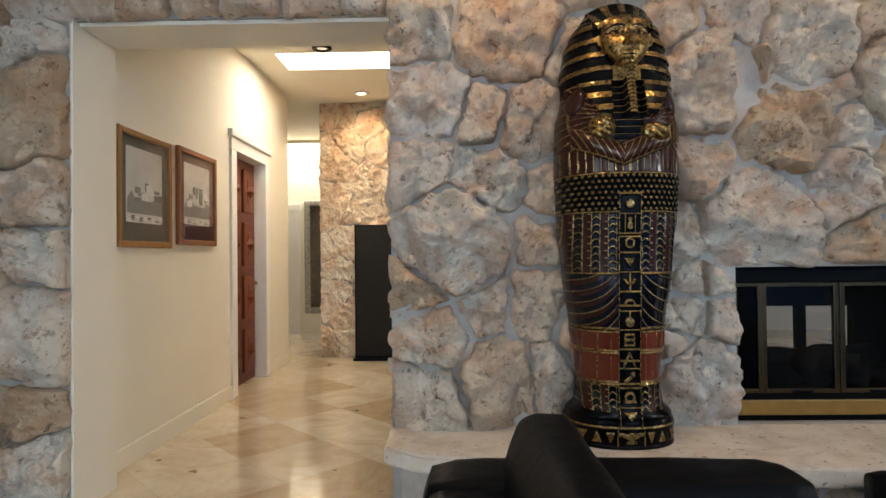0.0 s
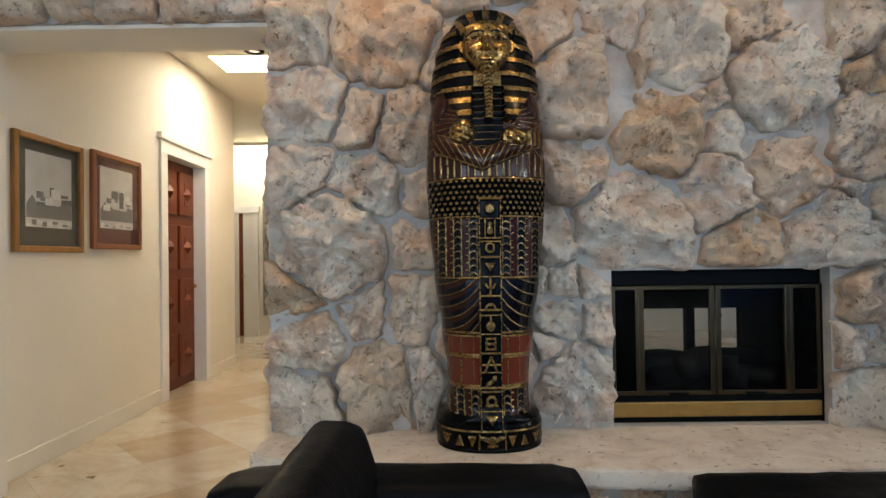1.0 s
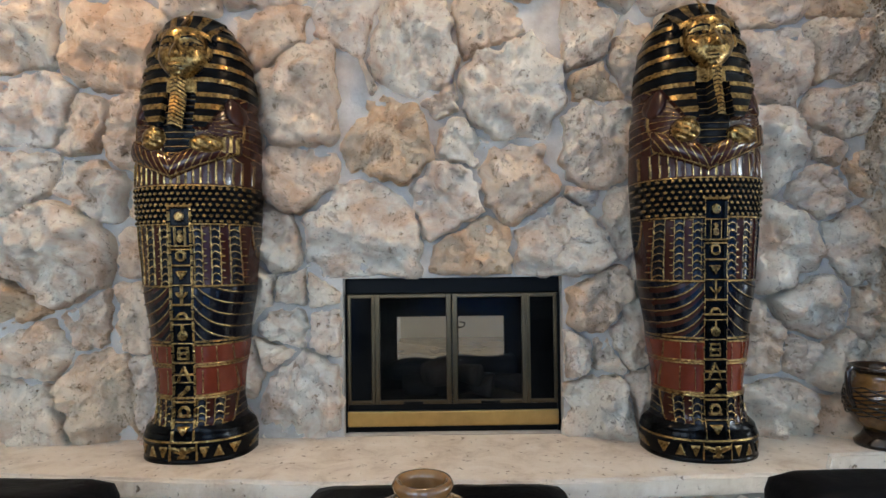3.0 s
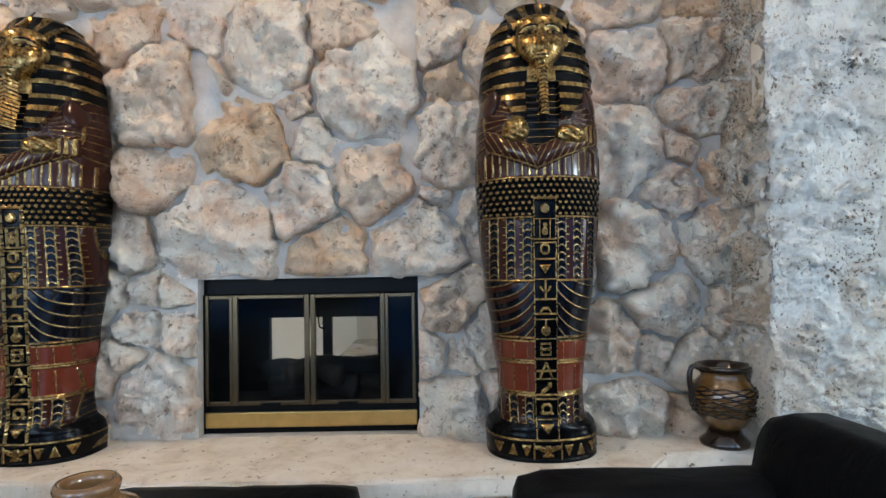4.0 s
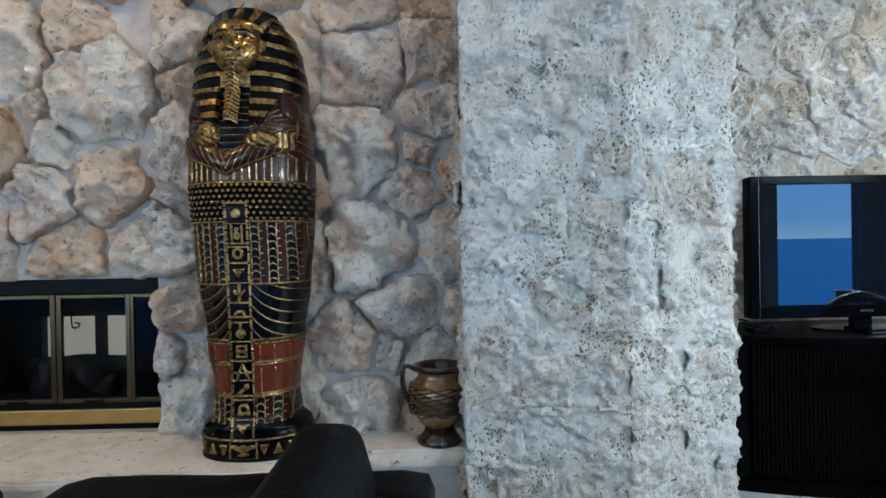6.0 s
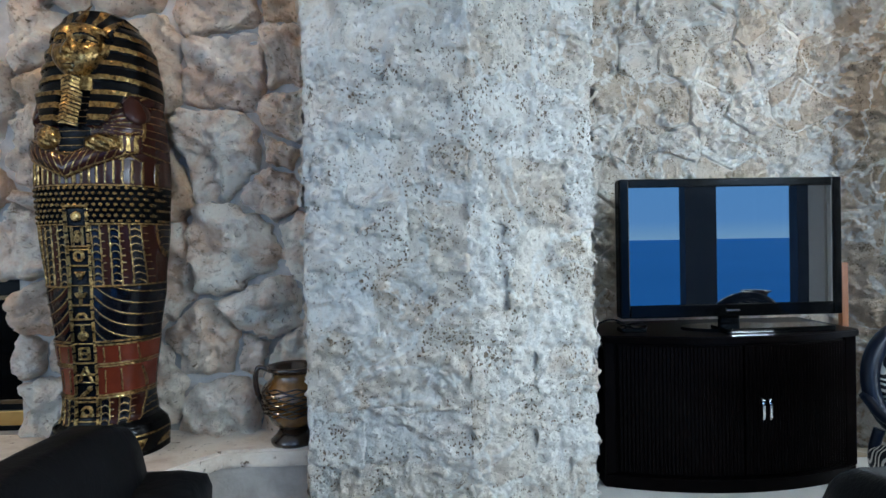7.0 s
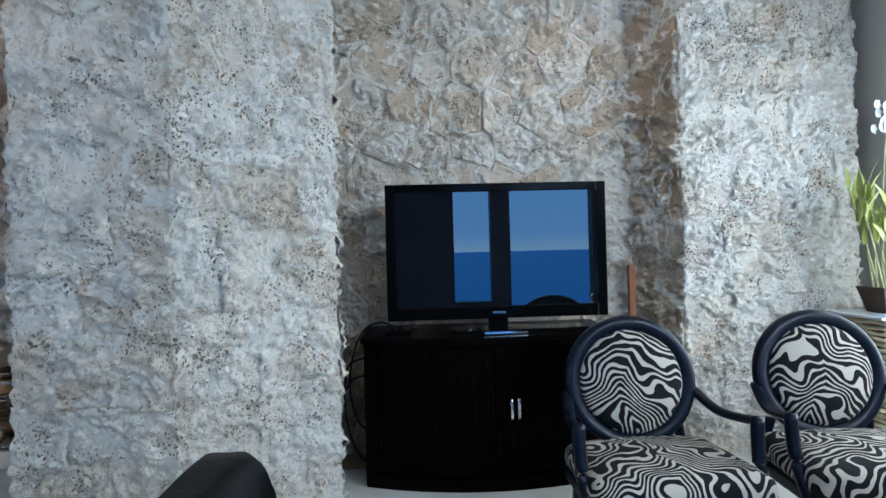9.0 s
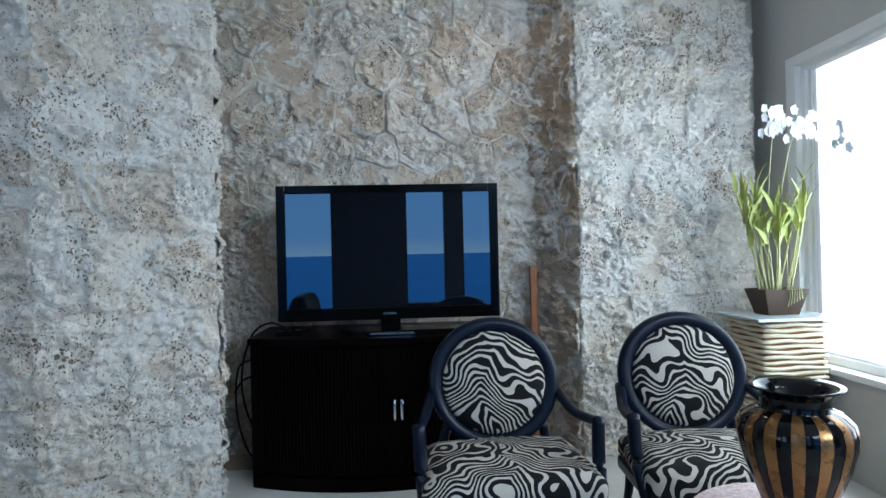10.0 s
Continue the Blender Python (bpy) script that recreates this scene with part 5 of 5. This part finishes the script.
# ---- zebra chairs ----
def zebra_chair():
    c = thing("armchair_round_back", "black wooden armchair with round back in zebra-print fabric", "chair", pose(4.94, -0.5, 0), "zebra chairs")
    n = 44
    bm = bmesh.new()
    rings = []
    for i in range(n):
        a = 2 * math.pi * i / n
        ring = []
        for r, y in ((1.0, -0.012), (0.985, -0.03), (0.93, -0.036), (0.80, -0.030), (0.785, -0.012), (0.785, 0.02), (0.98, 0.022), (1.0, 0.01)):
            x, z = 0.31 * r * math.cos(a), 0.30 * r * math.sin(a)
            ring.append(bm.verts.new((x, y + 0.16 * (z + 0.0), 0.71 + z)))
        rings.append(ring)
    for i in range(n):
        a, b2 = rings[i], rings[(i + 1) % n]
        for k in range(8):
            bm.faces.new((a[k], a[(k + 1) % 8], b2[(k + 1) % 8], b2[k]))
    bmesh.ops.recalc_face_normals(bm, faces=bm.faces)
    part("back_frame", bm, BLACK_LACQUER, c, "round black lacquered frame", smooth=True)
    bm = bmesh.new()
    rr = []
    for r, h in ((1.0, 0.0), (1.0, 0.02), (0.95, 0.035), (0.8, 0.05), (0.55, 0.062), (0.28, 0.068)):
        rr.append([bm.verts.new((0.245 * r * math.cos(t), -h + 0.16 * 0.237 * r * math.sin(t), 0.237 * r * math.sin(t))) for t in [2 * math.pi * i / 40 for i in range(40)]])
    for a, b2 in zip(rr, rr[1:]):
        for k in range(40):
            bm.faces.new((a[k], b2[k], b2[(k + 1) % 40], a[(k + 1) % 40]))
    bm.faces.new(rr[-1])
    bmesh.ops.recalc_face_normals(bm, faces=bm.faces)
    pad = part("back_pad", bm, ZEBRA, c, "zebra-print padded back", smooth=True)
    pad.location = (0, -0.005, 0.71)
    part("piping", tube([(0.246 * math.cos(t), 0.16 * 0.238 * math.sin(t), 0.238 * math.sin(t)) for t in [2 * math.pi * i / 48 for i in range(48)]], 0.006, 6, closed=True), ZEBRA, pad)
    bm = pillow_bm(-0.34, 0.34, -0.60, -0.03, 0.33, 0.455, 0.05, 0.035)
    for v in bm.verts:
        v.co.x *= 1.0 + 0.14 * (-v.co.y - 0.1)
    seat = part("seat", bm, ZEBRA, c, "zebra-print upholstered seat", smooth=True)
    bm = box_bm(-0.33, 0.33, -0.59, -0.02, 0.27, 0.335, bevel=0.015)
    part("seat_rail", bm, BLACK_LACQUER, c)
    for s in (-1, 1):
        part("armrest", tube(smooth_line([(s * 0.30, 0.0, 0.66), (s * 0.335, -0.16, 0.60), (s * 0.36, -0.32, 0.605), (s * 0.37, -0.43, 0.625)], 7), 0.025, 8, flat=0.8), BLACK_LACQUER, c, smooth=True)
        part("arm_post", tube(smooth_line([(s * 0.37, -0.42, 0.635), (s * 0.365, -0.43, 0.5), (s * 0.355, -0.47, 0.38), (s * 0.345, -0.52, 0.30)], 6), 0.028, 8), BLACK_LACQUER, c, smooth=True)
        part("back_post", tube(smooth_line([(s * 0.23, 0.0, 0.50), (s * 0.25, 0.01, 0.40), (s * 0.27, -0.02, 0.28)], 5), 0.024, 8), BLACK_LACQUER, c, smooth=True)
        part("leg", tube(smooth_line([(s * 0.30, -0.55, 0.29), (s * 0.31, -0.56, 0.18), (s * 0.30, -0.55, 0.0)], 5), 0.026, 8, taper=lambda q: 1 - 0.45 * q), BLACK_LACQUER, c, smooth=True)
        part("leg", tube(smooth_line([(s * 0.27, -0.05, 0.29), (s * 0.28, -0.03, 0.15), (s * 0.29, 0.03, 0.0)], 5), 0.026, 8, taper=lambda q: 1 - 0.4 * q), BLACK_LACQUER, c, smooth=True)
    return c


z1 = zebra_chair()
copy_thing(z1, pose(5.865, -0.5, 0, 0, 0, -4))

# ---- window corner: pedestal, orchid planter, vase ----
BAMBOO = mottled("bleached_bamboo", (0.50, 0.42, 0.28), (0.66, 0.58, 0.42), 12.0, 0.6, 0.3, 80.0)
ped = thing("pedestal", "square pedestal of stacked bleached bamboo strips with a slab top", "pedestal", pose(6.725, 0.085, 0))
part("core", box_bm(-0.175, 0.175, -0.17, 0.17, 0.0, 0.90), FRAME_RED, ped)
for k in range(29):
    w = 0.186 + 0.004 * math.sin(k * 2.3)
    bm = bmesh.new()
    pts = [(-w, -w), (w, -w), (w, w), (-w, w)]
    line = []
    for i, p in enumerate(pts):
        q = pts[(i + 1) % 4]
        for s in range(10):
            line.append((p[0] + (q[0] - p[0]) * s / 10, p[1] + (q[1] - p[1]) * s / 10, 0.018 + 0.0306 * k + 0.004 * math.sin(s * 0.9 + k * 1.7 + i)))
    part("bamboo_strip", tube(line, 0.012, 6, closed=True), BAMBOO, ped, smooth=True)
part("top_slab", box_bm(-0.25, 0.26, -0.245, 0.235, 0.90, 0.918, bevel=0.004), plain("frosted_glass_slab", (0.45, 0.5, 0.52), 0.12), ped, "thin glossy slab top")
POT = plain("dark_bronze_glaze", (0.055, 0.034, 0.022), 0.4, 0, 0, 0.2)
planter = thing("planter", "rectangular bronze-brown pot of orchids with tall stems and white blossom", "plant", pose(6.735, 0.08, 0.918))
planter.scale = (0.74, 0.9, 1.0)
bm = bmesh.new()
lo = [bm.verts.new((x, y, 0.0)) for x, y in ((-0.125, -0.08), (0.125, -0.08), (0.125, 0.08), (-0.125, 0.08))]
hi = [bm.verts.new((x, y, 0.15)) for x, y in ((-0.18, -0.12), (0.18, -0.12), (0.18, 0.12), (-0.18, 0.12))]
inn = [bm.verts.new((x, y, 0.15)) for x, y in ((-0.165, -0.105), (0.165, -0.105), (0.165, 0.105), (-0.165, 0.105))]
bot = [bm.verts.new((x, y, 0.125)) for x, y in ((-0.16, -0.1), (0.16, -0.1), (0.16, 0.1), (-0.16, 0.1))]
bm.faces.new(lo[::-1])
for a, b2 in ((lo, hi), (hi, inn), (inn, bot)):
    for k in range(4):
        bm.faces.new((a[k], a[(k + 1) % 4], b2[(k + 1) % 4], b2[k]))
bm.faces.new(bot)
part("pot", bm, POT, planter, "bronze-brown tapered pot")
part("soil", box_bm(-0.158, 0.158, -0.098, 0.098, 0.12, 0.14, bevel=0.008), SOOT, planter)
LEAF = mottled("orchid_leaf", (0.18, 0.23, 0.035), (0.40, 0.42, 0.11), 9.0, 0.45, 0.2, 60.0)
CANE = mottled("pale_cane", (0.30, 0.30, 0.12), (0.48, 0.46, 0.24), 20.0, 0.5, 0.2, 60.0)
PETAL = plain("white_petal", (0.78, 0.78, 0.76), 0.55)


def leaf_bm(bm, root, tip, wide, bend, side):
    root, tip = Vector(root), Vector(tip)
    d = tip - root
    s = d.cross(Vector(side)).normalized()
    up = s.cross(d).normalized()
    prev = None
    for k in range(8):
        q = k / 7
        w = wide * math.sin(math.pi * (0.12 + 0.88 * q) ** 0.8) if q < 1 else 0.001
        c = root + d * q + up * (bend * math.sin(math.pi * q)) - Vector((0, 0, bend * q * q))
        row = [bm.verts.new(c - s * w), bm.verts.new(c - up * w * 0.25), bm.verts.new(c + s * w)]
        if prev:
            for i in range(2):
                bm.faces.new((prev[i], prev[i + 1], row[i + 1], row[i]))
        prev = row
    return bm


rng = random.Random(4)
for k in range(21):
    bx, by = rng.uniform(-0.12, 0.13), rng.uniform(-0.06, 0.06)
    lean = Vector((bx * 1.2 + rng.uniform(-0.07, 0.07), rng.uniform(-0.08, 0.08), rng.uniform(0.36, 0.66)))
    top = Vector((bx, by, 0.13)) + lean
    part("cane", tube(smooth_line([(bx, by, 0.13), Vector((bx, by, 0.13)) + lean * 0.5 + Vector((0.01, 0, 0)), top], 5), 0.0075, 6, taper=lambda q: 1 - 0.5 * q), CANE, planter, smooth=True)
    for j in range(rng.randint(4, 6)):
        a = rng.uniform(0, 2 * math.pi)
        q = rng.uniform(0.66, 1.0)
        r = Vector((bx, by, 0.13)) + lean * q
        out = Vector((math.cos(a) * rng.uniform(0.05, 0.14), math.sin(a) * 0.08, rng.uniform(0.12, 0.24)))
        part("leaf", leaf_bm(bmesh.new(), r, r + out, rng.uniform(0.012, 0.021), 0.018, (math.sin(a), math.cos(a), 0.3)), LEAF, planter, smooth=True)
for k in range(6):
    a = rng.uniform(-0.4, 0.4)
    part("root", tube(smooth_line([(0.05 + 0.02 * k - 0.05, -0.09, 0.14), (0.06 + 0.02 * k - 0.05 + 0.01 * a, -0.125, 0.155), (0.06 + 0.02 * k - 0.05, -0.13, 0.11), (0.055 + 0.025 * k - 0.05, -0.115, 0.05 + 0.01 * k)], 5), 0.003, 5), CANE, planter)
for sx, tips in ((-0.06, (0.10, 0.0, 1.16)), (0.03, (0.16, -0.06, 1.12)), (0.10, (0.24, -0.25, 1.0))):
    line = smooth_line([(sx, 0, 0.13), (sx + tips[0] * 0.1, 0, 0.6), (sx + tips[0] * 0.55, tips[1] * 0.5, tips[2] * 0.88), (sx + tips[0], tips[1], tips[2])], 8)
    part("flower_stem", tube(line, 0.0035, 5), CANE, planter)
    bm = bmesh.new()
    for f in range(26 if tips[2] > 1.05 else 9):
        c = line[-1 - f // 8] + Vector((rng.uniform(-0.10, 0.09), rng.uniform(-0.06, 0.06), rng.uniform(-0.08, 0.09)))
        for p in range(5):
            t = 2 * math.pi * p / 5 + f
            leaf_bm(bm, c, c + Vector((math.cos(t) * 0.034, -0.012, math.sin(t) * 0.034)), 0.016, 0.004, (0, 1, 0.1))
    part("blossom", bm, PETAL, planter, "cluster of white orchid blossom", smooth=True)

VASE_BLACK = plain("black_ceramic_gloss", (0.003, 0.003, 0.0035), 0.08, 0, 0, 0.22)
VASE_BRONZE = plain("bronze_ceramic", (0.22, 0.105, 0.036), 0.28, 0.75)
side_table = thing("low_table", "low round side table under the vase", "table", pose(5.69, -1.6, 0))
part("tabletop", lathe([(0.0, 0.465), (0.28, 0.465), (0.29, 0.48), (0.28, 0.495), (0.0, 0.495)], 40), ESPRESSO, side_table)
for k in range(4):
    a = math.pi / 4 + k * math.pi / 2
    part("leg", box_bm(0.2 * math.cos(a) - 0.02, 0.2 * math.cos(a) + 0.02, 0.2 * math.sin(a) - 0.02, 0.2 * math.sin(a) + 0.02, 0.0, 0.466, bevel=0.004), ESPRESSO, side_table)
LACE = mottled("pink_white_lace", (0.45, 0.26, 0.26), (0.72, 0.66, 0.64), 60.0, 0.85, 0.5, 120.0)
cloth = lathe([(0.0, 0.497), (0.285, 0.497), (0.297, 0.49), (0.302, 0.42), (0.305, 0.42), (0.302, 0.494), (0.287, 0.503), (0.0, 0.503)], 64, 5.69, -1.6)
tagged(part("table_cloth", cloth, LACE, smooth=True), "pinkish white lace cloth on the low table", "cloth")
vase = thing("vase", "large glossy black vase with vertical bronze stripes", "vase", pose(5.69, -1.6, 0.504))
prof = [(0.0, 0.0), (0.075, 0.0), (0.082, 0.015), (0.105, 0.08), (0.14, 0.17), (0.157, 0.235), (0.160, 0.27), (0.150, 0.305), (0.125, 0.327), (0.098, 0.336)]
body = part("body", lathe(prof, 72), VASE_BLACK, vase, smooth=True)
for k in range(14):
    bm = bmesh.new()
    rows = []
    for r, z in prof[2:]:
        rows.append([bm.verts.new(((r + 0.0015) * math.cos(2 * math.pi * (k + s) / 14), (r + 0.0015) * math.sin(2 * math.pi * (k + s) / 14), z + 0.0008)) for s in (0.0, 0.12, 0.24, 0.36, 0.48)])
    for a, b2 in zip(rows, rows[1:]):
        for i in range(4):
            bm.faces.new((a[i], a[i + 1], b2[i + 1], b2[i]))
    part("stripe", bm, VASE_BRONZE, body, smooth=True)
part("neck", lathe([(0.099, 0.334), (0.094, 0.345), (0.095, 0.372), (0.108, 0.390), (0.130, 0.400), (0.131, 0.405), (0.108, 0.400), (0.088, 0.378), (0.086, 0.335), (0.0, 0.32)], 60), VASE_BLACK, vase, "flared glossy black rim", smooth=True)


# ---- hall things ----
PAPER = mottled("aged_photo_paper", (0.42, 0.40, 0.36), (0.56, 0.54, 0.50), 6.0, 0.7, 0.05, 90.0)


def framed_photo(y0, y1, z0, z1, frame_mat, mount, label):
    p = thing("framed_photo", label, "picture", pose(WX + 0.001, 0, 0), "hall pictures")
    w = 0.042
    bm = box_bm(0, 0.035, y0, y0 + w, z0, z1, bevel=0.008)
    box(bm, 0, 0.035, y1 - w, y1, z0, z1, bevel=0.008)
    box(bm, 0, 0.035, y0 + w, y1 - w, z0, z0 + w, bevel=0.008)
    box(bm, 0, 0.035, y0 + w, y1 - w, z1 - w, z1, bevel=0.008)
    part("frame", bm, frame_mat, p)
    part("mount", box_bm(0.004, 0.010, y0 + w, y1 - w, z0 + w, z1 - w), mount, p)
    a, c, e, g = y0 + 0.12, y1 - 0.12, z0 + 0.165, z1 - 0.11
    sheet = part("photo", box_bm(0.010, 0.013, a, c, e, g), PAPER, p, "old black-and-white town photograph")
    dark, mid, light = plain("print_grey", (0.08, 0.08, 0.07), 0.7), plain("print_mid_grey", (0.15, 0.145, 0.13), 0.7), plain("print_light", (0.62, 0.60, 0.56), 0.7)
    r = random.Random(int(y0 * 100))
    for k in range(9):
        yy = a + (c - a) * (k + 0.1) / 9.2
        h = r.uniform(0.015, 0.05)
        part("print_shape", box_bm(0.013, 0.0135 + 0.0004 * k, yy, yy + (c - a) / 8 * r.uniform(0.7, 1.1) if k < 8 else c, e + 0.005 + 0.01 * k % 0.03, e + h), (light, mid)[k % 2], sheet)
    for k in range(12):
        yy, h = a + (c - a) * r.uniform(0.02, 0.85), r.uniform(0.02, 0.07)
        z = e + r.uniform(0.12, 0.26)
        part("print_shape", box_bm(0.013, 0.0145 + 0.0003 * k, yy, min(c - 0.005, yy + r.uniform(0.03, 0.1)), z, z + h), (dark, mid, light)[k % 3], sheet)
    bm = bmesh.new()
    pts = [(a + 0.004, e + 0.06), (c - 0.004, e + 0.06), (c - 0.004, e + 0.17), (c - 0.08, e + 0.19), (c - 0.1, e + 0.15), (a + 0.1, e + 0.16), (a + 0.06, e + 0.21), (a + 0.004, e + 0.15)]
    f = bm.faces.new([bm.verts.new((0.0135, u, v)) for u, v in pts])
    part("print_shape", bm, mid, sheet)
    part("glass", box_bm(0.022, 0.024, y0 + w, y1 - w, z0 + w, z1 - w), GLASS, p).visible_shadow = False
    return p


framed_photo(0.59, 1.29, 1.40, 2.17, FRAME_GOLD, plain("olive_mount", (0.045, 0.042, 0.03), 0.8), "old town photograph in a gilt frame with olive mount")
framed_photo(1.40, 2.11, 1.43, 2.19, FRAME_RED, plain("maroon_mount", (0.085, 0.02, 0.015), 0.8), "old town photograph in a reddish frame with maroon mount")
sw = thing("light_switch", "plain cream light switch plate on the hall wall", "switch", pose(WX, 0.5, 1.2))
part("plate", box_bm(0.0, 0.008, -0.06, 0.06, -0.06, 0.06, bevel=0.003), WHITE, sw)
for s in (-0.025, 0.025):
    part("rocker", box_bm(0.008, 0.013, s - 0.015, s + 0.015, -0.03, 0.03, bevel=0.002), WHITE, sw)

door = tagged(new("door_1"), "carved mahogany door in a white moulded frame", kind="structure")
bm = box_bm(WX - 0.15, WX + 0.025, 2.49, 2.62, 0, 2.36, bevel=0.006)
box(bm, WX - 0.15, WX + 0.025, 3.5, 3.62, 0, 2.36, bevel=0.006)
box(bm, WX - 0.15, WX + 0.025, 2.49, 3.62, 2.36, 2.48, bevel=0.006)
box(bm, WX - 0.02, WX + 0.05, 2.45, 3.66, 2.48, 2.55, bevel=0.012)
part("door_frame", bm, WHITE, door, "white moulded door casing")
leaf = part("door_leaf", box_bm(WX - 0.155, WX - 0.11, 2.622, 3.498, 0.01, 2.355, bevel=0.003), MAHOGANY, door, "carved dark mahogany leaf")
for r in range(4):
    for q in range(2):
        y0, z0 = 2.70 + 0.40 * q, 0.12 + 0.56 * r
        bm = bmesh.new()
        for i, (g, h) in enumerate(((0.0, 0.03), (0.05, 0.015), (0.10, 0.035))):
            box(bm, WX - 0.112, WX - 0.11 + h, y0 + g, y0 + 0.32 - g, z0 + g, z0 + 0.46 - g, bevel=0.012)
        bmesh.ops.create_cone(bm, cap_ends=True, segments=4, radius1=0.09, radius2=0.02, depth=0.05, matrix=Matrix.Translation((WX - 0.06, y0 + 0.16, z0 + 0.23)) @ Matrix.Rotation(radians(90), 4, "Y"))
        part("carved_panel", bm, MAHOGANY, leaf)
part("door_knob", tube([(WX - 0.11, 3.43, 1.05), (WX - 0.06, 3.43, 1.05)], 0.02, 10), BRASS, leaf)

pier = tagged(part("wall_hall_pier", box_bm(-3.74, -2.0, 4.78, 5.3, 0, HC), MORTAR), "tan fieldstone pier at the end of the hall", kind="structure")
pseeds = [(-3.6 + 0.4 * (i % 4) + 0.17 * ((i // 4) % 2) + 0.11 * math.sin(i * 5.1), 0.15 + 0.33 * (i // 4) + 0.10 * math.sin(i * 2.3), 0.2 + 0.09 * math.sin(i * 1.9)) for i in range(44)]
lay_stones(pseeds, (-3.74, -2.0, 0.0, HC), pier, gap=0.004, depth=0.045, y=4.78)
screen = thing("tall_speaker", "tall matt black floor-standing panel before the stone pier", "speaker", pose(-2.98, 4.55, 0))
part("cabinet", box_bm(-0.26, 0.30, -0.06, 0.1, 0.03, 1.74, bevel=0.015), BLACK_METAL, screen)
part("grille", box_bm(-0.24, 0.28, -0.075, -0.06, 0.06, 1.71, bevel=0.006), plain("black_cloth", (0.006, 0.006, 0.006), 0.95), screen)
part("base", box_bm(-0.28, 0.32, -0.1, 0.14, 0.0, 0.03, bevel=0.006), BLACK_METAL, screen)

MIRROR = plain("mirror_silver", (0.9, 0.9, 0.9), 0.06, 1.0)
SILVER = mottled("antique_silver", (0.22, 0.20, 0.16), (0.60, 0.56, 0.48), 40.0, 0.4, 0.5, 90.0, metal=0.5)
mir = thing("floor_mirror", "tall mirror in an ornate antique silver frame", "mirror", pose(-4.56, 7.19, 0.36))
part("glass", box_bm(0.10, 0.62, -0.03, -0.02, 0.1, 1.86), MIRROR, mir)
bm = box_bm(0.0, 0.1, -0.05, 0.0, 0, 1.96, bevel=0.012)
box(bm, 0.62, 0.72, -0.05, 0.0, 0, 1.96, bevel=0.012)
box(bm, 0.1, 0.62, -0.05, 0.0, 0, 0.1, bevel=0.012)
box(bm, 0.1, 0.62, -0.05, 0.0, 1.86, 1.96, bevel=0.012)
part("frame", bm, SILVER, mir)
for k in range(16):
    part("scroll", tube(smooth_line([(0.02, -0.055, 0.06 + 0.12 * k), (0.085, -0.06, 0.09 + 0.12 * k), (0.02, -0.055, 0.15 + 0.12 * k)], 5), 0.012, 6), SILVER, mir, smooth=True)

far_door = tagged(new("door_2"), "dark wooden door ajar in a white casing at the end of the hall", kind="structure")
bm = box_bm(-5.10, -4.98, 7.15, 7.2, 0, 2.14, bevel=0.006)
box(bm, -4.76, -4.64, 7.15, 7.2, 0, 2.14, bevel=0.006)
box(bm, -5.12, -4.62, 7.14, 7.2, 2.14, 2.26, bevel=0.006)
part("door_frame", bm, WHITE, far_door, "white moulded door casing")
part("door_leaf", box_bm(-4.98, -4.91, 7.17, 7.2, 0.01, 2.14, bevel=0.003), MAHOGANY, far_door, "edge of a dark mahogany leaf")
part("door_jamb", box_bm(-4.91, -4.76, 7.18, 7.2, 0.0, 2.14), WHITE, far_door)
part("door_knob", tube([(-4.90, 7.18, 1.05), (-4.90, 7.12, 1.05)], 0.018, 10), BRASS, far_door)


def downlight(x, y, ring, power, colour, label):
    d = thing("ceiling_light", label, "ceiling light", pose(x, y, HC))
    part("trim_ring", lathe([(0.055, 0.0), (0.095, 0.0), (0.097, -0.012), (0.06, -0.02), (0.055, 0.0)], 32), ring, d, smooth=True)
    part("lens", lathe([(0.0, -0.004), (0.055, -0.004), (0.055, -0.001), (0.0, -0.001)], 24), glow("lamp_glow", colour, power), d)
    return d


downlight(-3.24, 2.7, BLACK_METAL, 0.4, (1.0, 0.9, 0.75), "recessed ceiling light with a black trim ring")
downlight(-3.1, 4.3, WHITE, 9.0, (1.0, 0.85, 0.62), "lit recessed ceiling light with a white ring")
lamp("downlight_lamp", "SPOT", look((-3.1, 4.3, HC - 0.04), (-3.1, 4.8, 0.9)), 30, WARM, 0.1, spot=140)
